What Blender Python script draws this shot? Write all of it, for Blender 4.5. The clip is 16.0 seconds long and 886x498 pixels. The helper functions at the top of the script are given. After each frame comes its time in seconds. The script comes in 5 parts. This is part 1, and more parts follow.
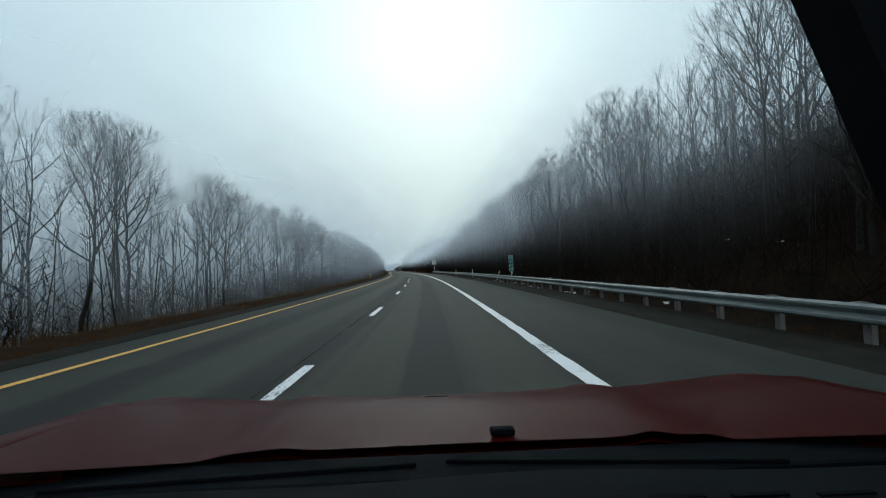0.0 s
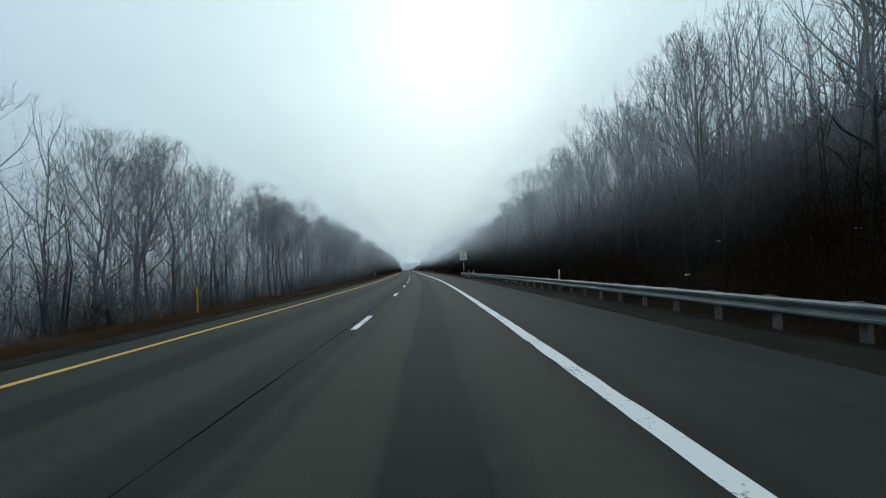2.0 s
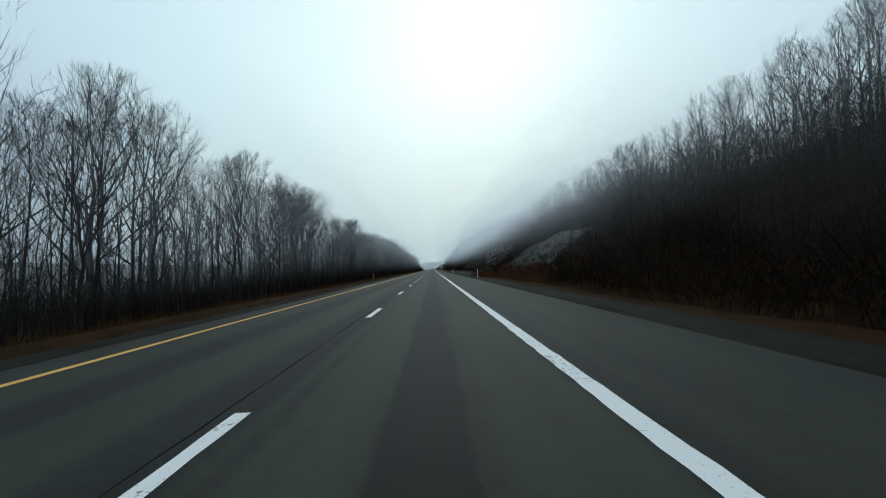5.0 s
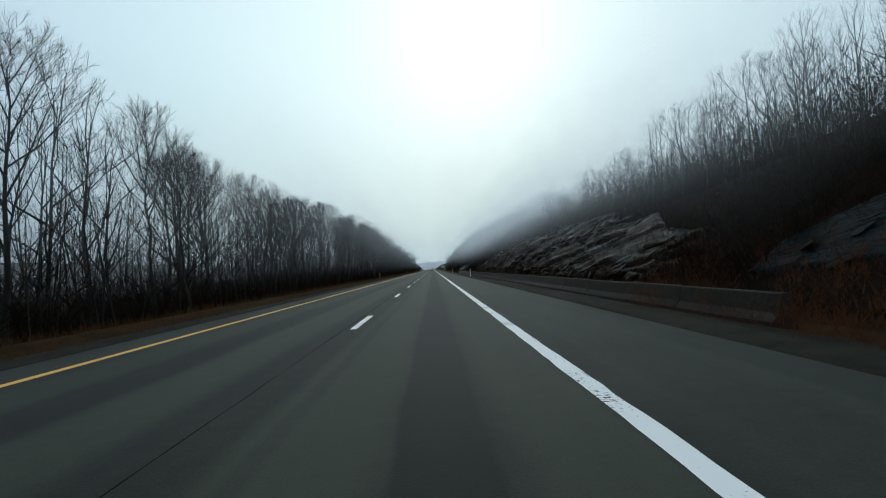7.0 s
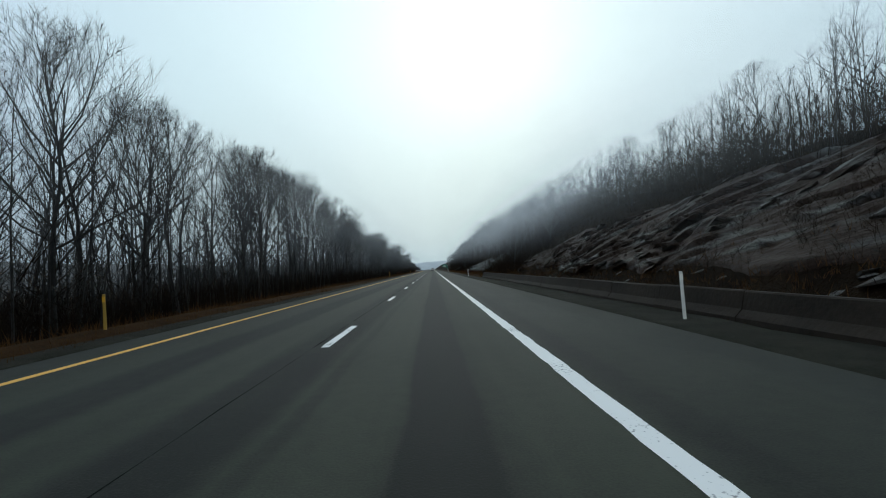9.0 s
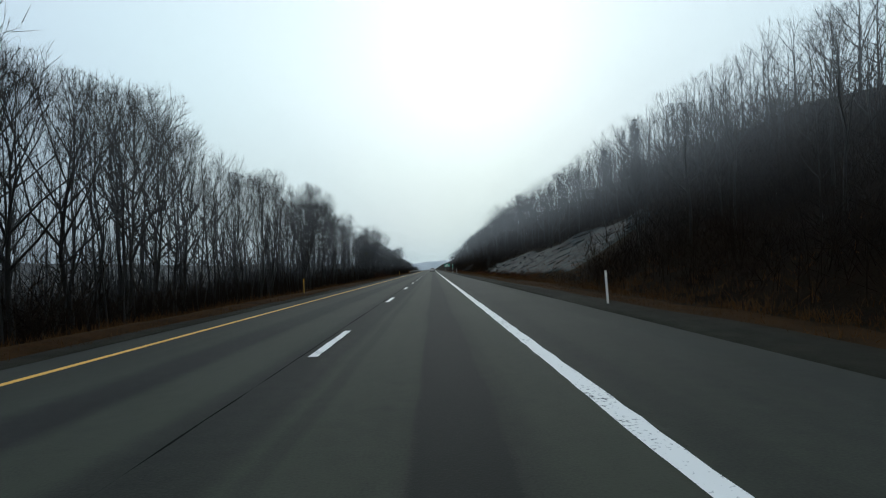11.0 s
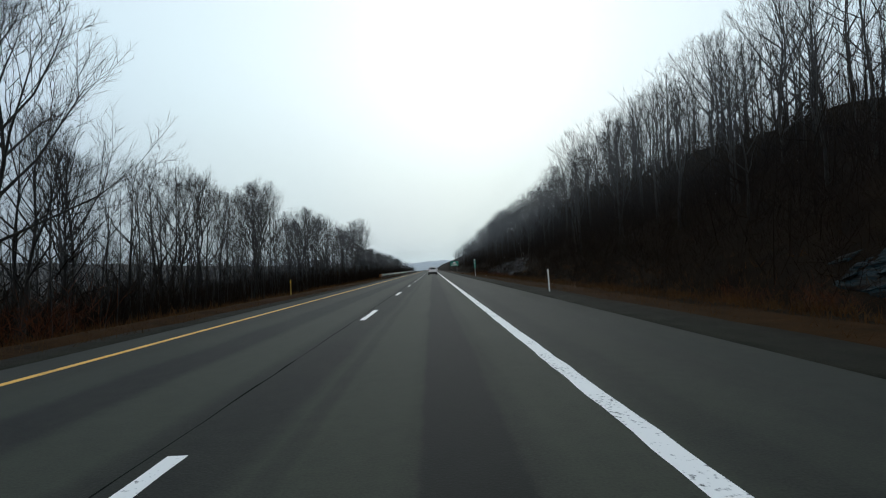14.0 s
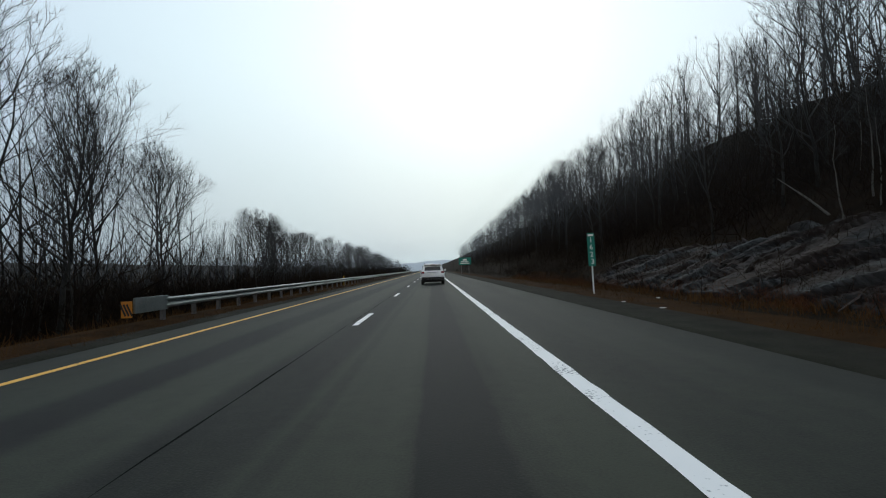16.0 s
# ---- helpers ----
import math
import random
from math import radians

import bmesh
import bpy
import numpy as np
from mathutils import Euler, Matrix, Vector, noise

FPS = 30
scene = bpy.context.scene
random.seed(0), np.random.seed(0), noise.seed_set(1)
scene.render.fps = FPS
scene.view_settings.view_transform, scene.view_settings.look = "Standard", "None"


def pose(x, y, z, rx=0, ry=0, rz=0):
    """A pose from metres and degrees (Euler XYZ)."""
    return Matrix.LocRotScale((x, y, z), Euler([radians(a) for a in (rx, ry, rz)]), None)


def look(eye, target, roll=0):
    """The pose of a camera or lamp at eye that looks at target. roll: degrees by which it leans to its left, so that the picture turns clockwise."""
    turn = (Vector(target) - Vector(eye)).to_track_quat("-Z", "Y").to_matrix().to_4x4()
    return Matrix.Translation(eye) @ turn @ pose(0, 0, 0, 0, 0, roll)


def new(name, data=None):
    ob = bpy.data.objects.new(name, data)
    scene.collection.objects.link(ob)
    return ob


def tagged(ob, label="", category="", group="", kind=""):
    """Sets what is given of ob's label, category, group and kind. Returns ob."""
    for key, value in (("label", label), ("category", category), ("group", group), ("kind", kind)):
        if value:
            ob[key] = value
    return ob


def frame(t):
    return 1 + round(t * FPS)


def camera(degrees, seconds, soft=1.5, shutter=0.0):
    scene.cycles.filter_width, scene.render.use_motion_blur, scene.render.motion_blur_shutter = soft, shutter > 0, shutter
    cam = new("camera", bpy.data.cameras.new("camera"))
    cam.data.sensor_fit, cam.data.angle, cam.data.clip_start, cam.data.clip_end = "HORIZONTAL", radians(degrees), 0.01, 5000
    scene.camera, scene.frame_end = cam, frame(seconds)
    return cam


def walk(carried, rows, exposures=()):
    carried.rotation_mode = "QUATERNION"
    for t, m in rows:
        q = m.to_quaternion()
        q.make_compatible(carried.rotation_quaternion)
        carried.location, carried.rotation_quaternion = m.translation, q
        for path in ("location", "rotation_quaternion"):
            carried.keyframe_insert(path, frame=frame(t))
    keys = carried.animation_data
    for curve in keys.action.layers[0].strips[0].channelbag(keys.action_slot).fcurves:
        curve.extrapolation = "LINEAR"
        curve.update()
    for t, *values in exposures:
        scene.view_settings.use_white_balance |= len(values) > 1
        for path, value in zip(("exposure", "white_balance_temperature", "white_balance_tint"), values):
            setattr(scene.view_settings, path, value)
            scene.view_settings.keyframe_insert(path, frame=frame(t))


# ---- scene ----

# ---- the line of the road ----
# s runs along the road in metres, u across it to the right; the line bends left and runs straight from s = 150
BEND = 1 / 1500.0
S0, DS = -150.0, 1.0
_s = np.arange(S0, 3200.0, DS)
_k = np.where(_s < 125, BEND, np.clip((150 - _s) / 25, 0, 1) * BEND)
_th = np.cumsum(_k) * DS
_th = _th - np.interp(150.0, _s, _th)
_cx = np.cumsum(-np.sin(_th)) * DS
_cy = np.cumsum(np.cos(_th)) * DS
_cx = _cx - np.interp(150.0, _s, _cx)
_cy = _cy - np.interp(150.0, _s, _cy) + 150.0


def heading(s):
    return float(np.interp(s, _s, _th))


def at(s, u, z=0.0):
    """A place in the world from road coordinates."""
    h = heading(s)
    return Vector((float(np.interp(s, _s, _cx)) + u * math.cos(h), float(np.interp(s, _s, _cy)) + u * math.sin(h), z))


def at_many(s, u, z):
    h = np.interp(s, _s, _th)
    return np.stack([np.interp(s, _s, _cx) + u * np.cos(h), np.interp(s, _s, _cy) + u * np.sin(h), z], -1)


def place(s, u, z=0.0, turn=0.0):
    """A pose that stands at (s, u) with its y axis along the road."""
    return Matrix.Translation(at(s, u, z)) @ Matrix.Rotation(heading(s) + radians(turn), 4, "Z")


# ---- camera ----
cam = camera(85.4, 16.0, soft=1.1)
EYE_Z = 1.306
KNOTS_T = (0, 0.5, 1, 1.5, 2, 2.5, 3, 3.5, 4, 6.5, 7, 7.5, 8, 8.5, 9, 11.5, 12, 12.5, 13, 13.5, 14, 14.5, 15, 15.5, 16)
KNOTS_S = (0, 15.8, 31.9, 48.1, 64.2, 78.6, 94.7, 110.6, 126.7, 207.3, 222.6, 238.2, 254.3, 270.1, 286.1, 363.2, 378.2, 393.8, 409.1, 425.0, 440.1, 455.7, 471.0, 486.7, 502.2)
_fit = np.polyfit(KNOTS_T, KNOTS_S, 4)


def along(t):
    return float(np.polyval(_fit, t) - np.polyval(_fit, 0.0))


# seconds, metres off the lane's middle, degrees right of the road's heading, degrees up
DRIFT = (
    (0.0, -0.14, 1.33, 2.31), (1.5, -0.15, 1.33, 2.31), (3.5, -0.05, 1.33, 2.31), (7.0, -0.06, 1.33, 2.31),
    (9.0, 0.02, 1.33, 2.31), (12.5, 0.0, 1.33, 2.31), (16.0, 0.02, 1.33, 2.31),
)


def eye_pose(t):
    row = [float(np.interp(t, [d[0] for d in DRIFT], [d[i] for d in DRIFT])) for i in (1, 2, 3)]
    s = along(t)
    eye = at(s, row[0], EYE_Z)
    h = heading(s) - radians(row[1])
    up = math.tan(radians(row[2]))
    return look(eye, eye + Vector((-math.sin(h), math.cos(h), up)), roll=-2.0)


walk(cam, [(i * 0.5, eye_pose(i * 0.5)) for i in range(33)], exposures=[(0.0, -0.14, 6150, 1), (7.0, -0.14, 6180, 2), (12.5, -0.07, 6350, 7), (16.0, -0.05, 6450, 9)])

# ---- world and light ----
world = bpy.data.worlds.new("overcast")
scene.world = world
world.use_nodes = True
wn, wl = world.node_tree.nodes, world.node_tree.links
wn.clear()


def math_node(nodes, links, op, a, b=0.0, clamp=False):
    n = nodes.new("ShaderNodeMath")
    n.operation, n.use_clamp = op, clamp
    for i, v in enumerate((a, b)):
        if isinstance(v, (int, float)):
            n.inputs[i].default_value = v
        else:
            links.new(v, n.inputs[i])
    return n.outputs[0]


SUN_DIR = Vector((0.10, 0.88, 0.47)).normalized()
w_out, w_bg = wn.new("ShaderNodeOutputWorld"), wn.new("ShaderNodeBackground")
w_sky = wn.new("ShaderNodeTexSky")
w_sky.sky_type, w_sky.sun_disc = "NISHITA", False
w_sky.sun_elevation, w_sky.sun_rotation = radians(28), radians(6)
w_sky.dust_density, w_sky.air_density = 6.0, 1.0
w_co = wn.new("ShaderNodeTexCoord")
w_sep = wn.new("ShaderNodeSeparateXYZ")
wl.new(w_co.outputs["Generated"], w_sep.inputs[0])
# the cloud layer: brighter overhead and towards the veiled sun, bluer away from it
w_dot = wn.new("ShaderNodeVectorMath")
w_dot.operation = "DOT_PRODUCT"
wl.new(w_co.outputs["Generated"], w_dot.inputs[0])
w_dot.inputs[1].default_value = SUN_DIR
w_glow = wn.new("ShaderNodeMapRange")
w_glow.interpolation_type = "SMOOTHSTEP"
for i, v in enumerate((0.45, 1.0, 0.0, 1.0)):
    w_glow.inputs[1 + i].default_value = v
wl.new(w_dot.outputs["Value"], w_glow.inputs[0])
w_alt = wn.new("ShaderNodeMapRange")
w_alt.interpolation_type = "SMOOTHSTEP"
for i, v in enumerate((-0.02, 0.42, 0.0, 1.0)):
    w_alt.inputs[1 + i].default_value = v
wl.new(w_sep.outputs["Z"], w_alt.inputs[0])
w_noise = wn.new("ShaderNodeTexNoise")
w_noise.inputs["Scale"].default_value, w_noise.inputs["Detail"].default_value = 2.2, 4.0
wl.new(w_co.outputs["Generated"], w_noise.inputs["Vector"])


def w_mix(fac, a, b):
    n = wn.new("ShaderNodeMix")
    n.data_type = "RGBA"
    for sock, v in ((n.inputs[0], fac), (n.inputs[6], a), (n.inputs[7], b)):
        if isinstance(v, (int, float, tuple)):
            sock.default_value = v
        else:
            wl.new(v, sock)
    return n.outputs[2]


w_low = w_mix(w_glow.outputs[0], (0.19, 0.25, 0.33, 1), (0.62, 0.74, 0.77, 1))
w_high = w_mix(w_glow.outputs[0], (0.44, 0.56, 0.78, 1), (0.82, 0.985, 1.05, 1))
w_cloud = w_mix(w_alt.outputs[0], w_low, w_high)
w_back = wn.new("ShaderNodeMapRange")
w_back.interpolation_type = "SMOOTHSTEP"
for i, v in enumerate((0.15, -0.55, 0.0, 1.0)):
    w_back.inputs[1 + i].default_value = v
wl.new(w_dot.outputs["Value"], w_back.inputs[0])
w_round = w_mix(w_back.outputs[0], w_cloud, (0.86, 0.87, 0.85, 1))  # even cloud away from the sun
w_vary = w_mix(0.06, w_round, w_noise.outputs["Color"])
w_tot = wn.new("ShaderNodeMix")
w_tot.data_type, w_tot.blend_type = "RGBA", "ADD"
w_tot.inputs[0].default_value = 0.006
wl.new(w_vary, w_tot.inputs[6])
wl.new(w_sky.outputs[0], w_tot.inputs[7])
wl.new(w_tot.outputs[2], w_bg.inputs[0])
w_bg.inputs[1].default_value = 1.0
wl.new(w_bg.outputs[0], w_out.inputs[0])

sun = new("sun", bpy.data.lights.new("sun", "SUN"))
sun.data.energy, sun.data.angle, sun.data.color = 0.3, radians(30), (1.0, 0.97, 0.92)
sun.matrix_world = look((0, 0, 60), Vector((0, 0, 60)) - SUN_DIR)
scene.cycles.transparent_max_bounces = 72

# ---- materials ----


def material(name, a, b, scale=6.0, rough=0.8, bump=0.15, fine=None, metal=0.0, spec=0.3, space="world", stretch=(1, 1, 1), random_tint=0.0):
    """Two colours mixed by noise at two scales, with relief."""
    m = bpy.data.materials.new(name)
    m.use_nodes = True
    n, l = m.node_tree.nodes, m.node_tree.links
    p = n["Principled BSDF"]
    p.inputs["Roughness"].default_value, p.inputs["Metallic"].default_value = rough, metal
    p.inputs["Specular IOR Level"].default_value = spec
    if space == "world":
        co = n.new("ShaderNodeNewGeometry").outputs["Position"]
    else:
        co = n.new("ShaderNodeTexCoord").outputs["Object"]
    vm = n.new("ShaderNodeVectorMath")
    vm.operation = "MULTIPLY"
    vm.inputs[1].default_value = stretch
    l.new(co, vm.inputs[0])
    big, small = n.new("ShaderNodeTexNoise"), n.new("ShaderNodeTexNoise")
    big.inputs["Scale"].default_value, big.inputs["Detail"].default_value = scale, 5.0
    small.inputs["Scale"].default_value, small.inputs["Detail"].default_value = fine or scale * 9, 4.0
    l.new(vm.outputs[0], big.inputs["Vector"])
    l.new(vm.outputs[0], small.inputs["Vector"])
    f = math_node(n, l, "ADD", math_node(n, l, "MULTIPLY", big.outputs[0], 1.5), math_node(n, l, "MULTIPLY", small.outputs[0], 0.9))
    f = math_node(n, l, "SUBTRACT", f, 0.7, clamp=True)
    mix = n.new("ShaderNodeMix")
    mix.data_type = "RGBA"
    l.new(f, mix.inputs[0])
    mix.inputs[6].default_value, mix.inputs[7].default_value = (*a, 1), (*b, 1)
    col = mix.outputs[2]
    if random_tint:
        info = n.new("ShaderNodeObjectInfo")
        hsv = n.new("ShaderNodeHueSaturation")
        l.new(math_node(n, l, "ADD", math_node(n, l, "MULTIPLY", info.outputs["Random"], 2 * random_tint), 1 - random_tint), hsv.inputs["Value"])
        l.new(col, hsv.inputs["Color"])
        col = hsv.outputs[0]
    l.new(col, p.inputs["Base Color"])
    if bump:
        bp = n.new("ShaderNodeBump")
        bp.inputs["Strength"].default_value, bp.inputs["Distance"].default_value = bump, 0.05
        l.new(small.outputs[0], bp.inputs["Height"])
        l.new(bp.outputs[0], p.inputs["Normal"])
    return m


M_BARK = material("bark", (0.0110, 0.0105, 0.0088), (0.036, 0.0345, 0.029), 3.0, 0.9, 0.4, space="object", stretch=(1, 1, 0.25), random_tint=0.3, spec=0.2)
M_TWIG = material("twigs", (0.0120, 0.0118, 0.0100), (0.034, 0.033, 0.028), 0.8, 0.9, 0.0, spec=0.22)
M_BIRCH = material("pale_bark", (0.05, 0.047, 0.040), (0.13, 0.122, 0.106), 4.0, 0.8, 0.2, space="object")
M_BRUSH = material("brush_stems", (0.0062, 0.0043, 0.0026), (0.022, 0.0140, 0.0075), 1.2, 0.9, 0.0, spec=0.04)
M_GRASS = material("dead_grass", (0.038, 0.020, 0.0075), (0.115, 0.058, 0.020), 0.7, 0.9, 0.0, spec=0.04)
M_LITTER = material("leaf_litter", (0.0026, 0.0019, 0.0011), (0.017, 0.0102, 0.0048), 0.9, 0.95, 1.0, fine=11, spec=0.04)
M_GRAVEL = material("verge_gravel", (0.009, 0.0092, 0.0062), (0.029, 0.028, 0.0195), 1.5, 0.9, 0.5, fine=25, spec=0.06)


def strata_material(name, dark, pale, soil, pitch, soil_amount, dip, relief=0.7, broken=0.0):
    """Bedded rock: thin cracks along the beds, blotches, soil caught on the ledges."""
    m = bpy.data.materials.new(name)
    m.use_nodes = True
    n, l = m.node_tree.nodes, m.node_tree.links
    p = n["Principled BSDF"]
    co = n.new("ShaderNodeNewGeometry")
    along_beds = n.new("ShaderNodeVectorMath")
    along_beds.operation = "DOT_PRODUCT"
    l.new(co.outputs["Position"], along_beds.inputs[0])
    along_beds.inputs[1].default_value = (0.35, -dip, 1.0)
    apart = n.new("ShaderNodeSeparateXYZ")
    l.new(co.outputs["Position"], apart.inputs[0])
    laid = n.new("ShaderNodeCombineXYZ")  # space drawn out along the beds
    l.new(math_node(n, l, "MULTIPLY", apart.outputs[0], 0.7), laid.inputs[0])
    l.new(math_node(n, l, "MULTIPLY", apart.outputs[1], 0.28), laid.inputs[1])
    l.new(math_node(n, l, "MULTIPLY", along_beds.outputs["Value"], 1.5), laid.inputs[2])
    warp, blot, fine = (n.new("ShaderNodeTexNoise") for _ in range(3))
    for t_, sc in ((warp, 0.35), (blot, 0.9), (fine, 6.0)):
        t_.inputs["Scale"].default_value, t_.inputs["Detail"].default_value = sc, 7.0
        l.new((co.outputs["Position"] if t_ is warp else laid.outputs[0]), t_.inputs["Vector"])
    bed = math_node(n, l, "ADD", math_node(n, l, "DIVIDE", along_beds.outputs["Value"], pitch), math_node(n, l, "MULTIPLY", warp.outputs[0], 4.0))
    one_d = n.new("ShaderNodeTexNoise")
    one_d.noise_dimensions = "1D"
    one_d.inputs["Scale"].default_value, one_d.inputs["Detail"].default_value = 1.0, 5.0
    l.new(bed, one_d.inputs["W"])
    v = math_node(n, l, "ADD", math_node(n, l, "MULTIPLY", one_d.outputs[0], 1.3), math_node(n, l, "MULTIPLY", blot.outputs[0], 0.8))
    v = math_node(n, l, "ADD", v, math_node(n, l, "MULTIPLY", fine.outputs[0], 0.6))
    ramp_ = n.new("ShaderNodeValToRGB")
    ramp_.color_ramp.elements[0].position, ramp_.color_ramp.elements[0].color = 0.41, (*dark, 1)
    ramp_.color_ramp.elements[1].position, ramp_.color_ramp.elements[1].color = 0.63, (*pale, 1)
    l.new(math_node(n, l, "DIVIDE", v, 2.7), ramp_.inputs[0])
    mix = n.new("ShaderNodeMix")
    mix.data_type = "RGBA"
    sl = n.new("ShaderNodeTexNoise")
    sl.inputs["Scale"].default_value, sl.inputs["Detail"].default_value = 0.75 + 0.9 * broken, 9.0
    l.new(laid.outputs[0], sl.inputs["Vector"])
    l.new(math_node(n, l, "MULTIPLY", math_node(n, l, "SUBTRACT", sl.outputs[0], 1 - soil_amount), 7.0, clamp=True), mix.inputs[0])
    l.new(ramp_.outputs[0], mix.inputs[6])
    mix.inputs[7].default_value = (*soil, 1)
    l.new(mix.outputs[2], p.inputs["Base Color"])
    p.inputs["Roughness"].default_value, p.inputs["Specular IOR Level"].default_value = 0.7 - 0.1 * broken, 0.15 - 0.11 * broken
    vor = n.new("ShaderNodeTexVoronoi")
    vor.feature = "DISTANCE_TO_EDGE"
    squash = n.new("ShaderNodeVectorMath")
    squash.operation = "MULTIPLY"
    squash.inputs[1].default_value = (0.6, 0.22, 1.5)
    l.new(co.outputs["Position"], squash.inputs[0])
    bent = n.new("ShaderNodeVectorMath")
    l.new(squash.outputs[0], bent.inputs[0])
    l.new(blot.outputs["Color"], bent.inputs[1])
    l.new(bent.outputs[0], vor.inputs["Vector"])
    vor.inputs["Scale"].default_value = 1.3 + 0.8 * broken
    gap = n.new("ShaderNodeMix")
    gap.data_type = "RGBA"
    open_ = math_node(n, l, "DIVIDE", vor.outputs["Distance"], 0.02 + 0.09 * broken, clamp=True)
    if broken:  # the joints open in short stretches only
        gate = n.new("ShaderNodeTexNoise")
        gate.inputs["Scale"].default_value, gate.inputs["Detail"].default_value = 0.5, 5.0
        l.new(co.outputs["Position"], gate.inputs["Vector"])
        open_ = math_node(n, l, "MAXIMUM", open_, math_node(n, l, "MULTIPLY", math_node(n, l, "SUBTRACT", gate.outputs[0], 0.60), 14.0, clamp=True))
    l.new(open_, gap.inputs[0])
    gap.inputs[6].default_value = (0.006, 0.005, 0.004, 1)
    l.new(mix.outputs[2], gap.inputs[7])
    l.new(gap.outputs[2], p.inputs["Base Color"])
    bp = n.new("ShaderNodeBump")
    bp.inputs["Strength"].default_value, bp.inputs["Distance"].default_value = relief, 0.06
    l.new(v, bp.inputs["Height"])
    l.new(bp.outputs[0], p.inputs["Normal"])
    return m


M_ROCK = strata_material("layered_rock", (0.007, 0.0065, 0.006), (0.150, 0.154, 0.143), (0.0160, 0.0078, 0.0038), 1.15, 0.64, -0.26, 0.9)
M_LEDGE = strata_material("broken_rock", (0.016, 0.0155, 0.014), (0.16, 0.162, 0.15), (0.015, 0.009, 0.006), 0.9, 0.46, -0.26, 0.9)
M_SLAB = strata_material("slate_rock", (0.0024, 0.0082, 0.0104), (0.0098, 0.0275, 0.0335), (0.0125, 0.0062, 0.0030), 1.6, 0.48, -0.20, 0.45, 1.0)
M_DARKROCK = strata_material("dark_broken_rock", (0.007, 0.008, 0.008), (0.050, 0.056, 0.054), (0.014, 0.008, 0.005), 0.8, 0.60, -0.3, 0.9)
M_SCREE = strata_material("soil_streaked_rock", (0.008, 0.0075, 0.007), (0.13, 0.132, 0.122), (0.0175, 0.0085, 0.0042), 1.15, 0.68, -0.26, 0.9)
M_STEEL = material("galvanised_steel", (0.10, 0.118, 0.112), (0.20, 0.225, 0.215), 2.0, 0.5, 0.05, metal=0.5, spec=0.5)
M_POST = material("weathered_steel_post", (0.10, 0.095, 0.09), (0.2, 0.19, 0.18), 3.0, 0.7, 0.1, metal=0.3)
M_WALLC = material("stained_concrete", (0.008, 0.0055, 0.0032), (0.028, 0.020, 0.012), 0.6, 0.9, 0.3, fine=8)
M_WHITE = material("white_plastic", (0.62, 0.62, 0.6), (0.78, 0.78, 0.76), 5.0, 0.6, 0.0)
M_YELLOWP = material("yellow_plastic", (0.32, 0.20, 0.03), (0.45, 0.30, 0.06), 5.0, 0.6, 0.0)
M_SIGNW = material("sign_white_sheeting", (0.82, 0.83, 0.77), (0.90, 0.91, 0.85), 2.0, 0.5, 0.0)
M_SIGNG = material("sign_green_sheeting", (0.01, 0.17, 0.12), (0.02, 0.22, 0.16), 2.0, 0.5, 0.0)
M_SIGNB = material("sign_blue_sheeting", (0.02, 0.06, 0.24), (0.03, 0.08, 0.30), 2.0, 0.5, 0.0)
M_SIGNR = material("sign_faded_red_sheeting", (0.22, 0.08, 0.08), (0.30, 0.12, 0.11), 2.0, 0.5, 0.0)
M_SIGNY = material("sign_yellow_sheeting", (0.65, 0.34, 0.02), (0.75, 0.42, 0.03), 2.0, 0.5, 0.0)
M_SIGNO = material("sign_orange_sheeting", (0.42, 0.15, 0.015), (0.52, 0.20, 0.02), 2.0, 0.5, 0.0)
M_BLACK = material("black_paint", (0.012, 0.012, 0.012), (0.022, 0.022, 0.022), 3.0, 0.6, 0.0)
M_RED = material("red_car_paint", (0.040, 0.0022, 0.0014), (0.050, 0.0030, 0.0020), 1.0, 0.3, 0.0, spec=0.02)
M_TRIM = material("black_trim", (0.004, 0.005, 0.006), (0.007, 0.008, 0.009), 8.0, 0.8, 0.0, spec=0.03)
M_TAR = material("tar", (0.007, 0.007, 0.007), (0.02, 0.02, 0.019), 3.0, 0.95, 0.0, spec=0.0)
M_CARW = material("white_car_paint", (0.82, 0.82, 0.80), (0.87, 0.87, 0.85), 1.0, 0.25, 0.0, spec=0.5)
M_TYRE = material("rubber", (0.015, 0.015, 0.015), (0.03, 0.03, 0.03), 10.0, 0.85, 0.1)
M_RIM = material("alloy", (0.35, 0.35, 0.36), (0.5, 0.5, 0.5), 5.0, 0.35, 0.0, metal=0.9)
M_DGLASS = material("tinted_glass", (0.012, 0.015, 0.017), (0.016, 0.02, 0.022), 1.0, 0.08, 0.0, spec=0.5)
M_TAIL = material("tail_lamp_lens", (0.16, 0.012, 0.012), (0.2, 0.02, 0.02), 4.0, 0.2, 0.0, spec=0.5)
M_LITT = material("litter_paper", (0.6, 0.6, 0.58), (0.75, 0.75, 0.72), 6.0, 0.8, 0.1)


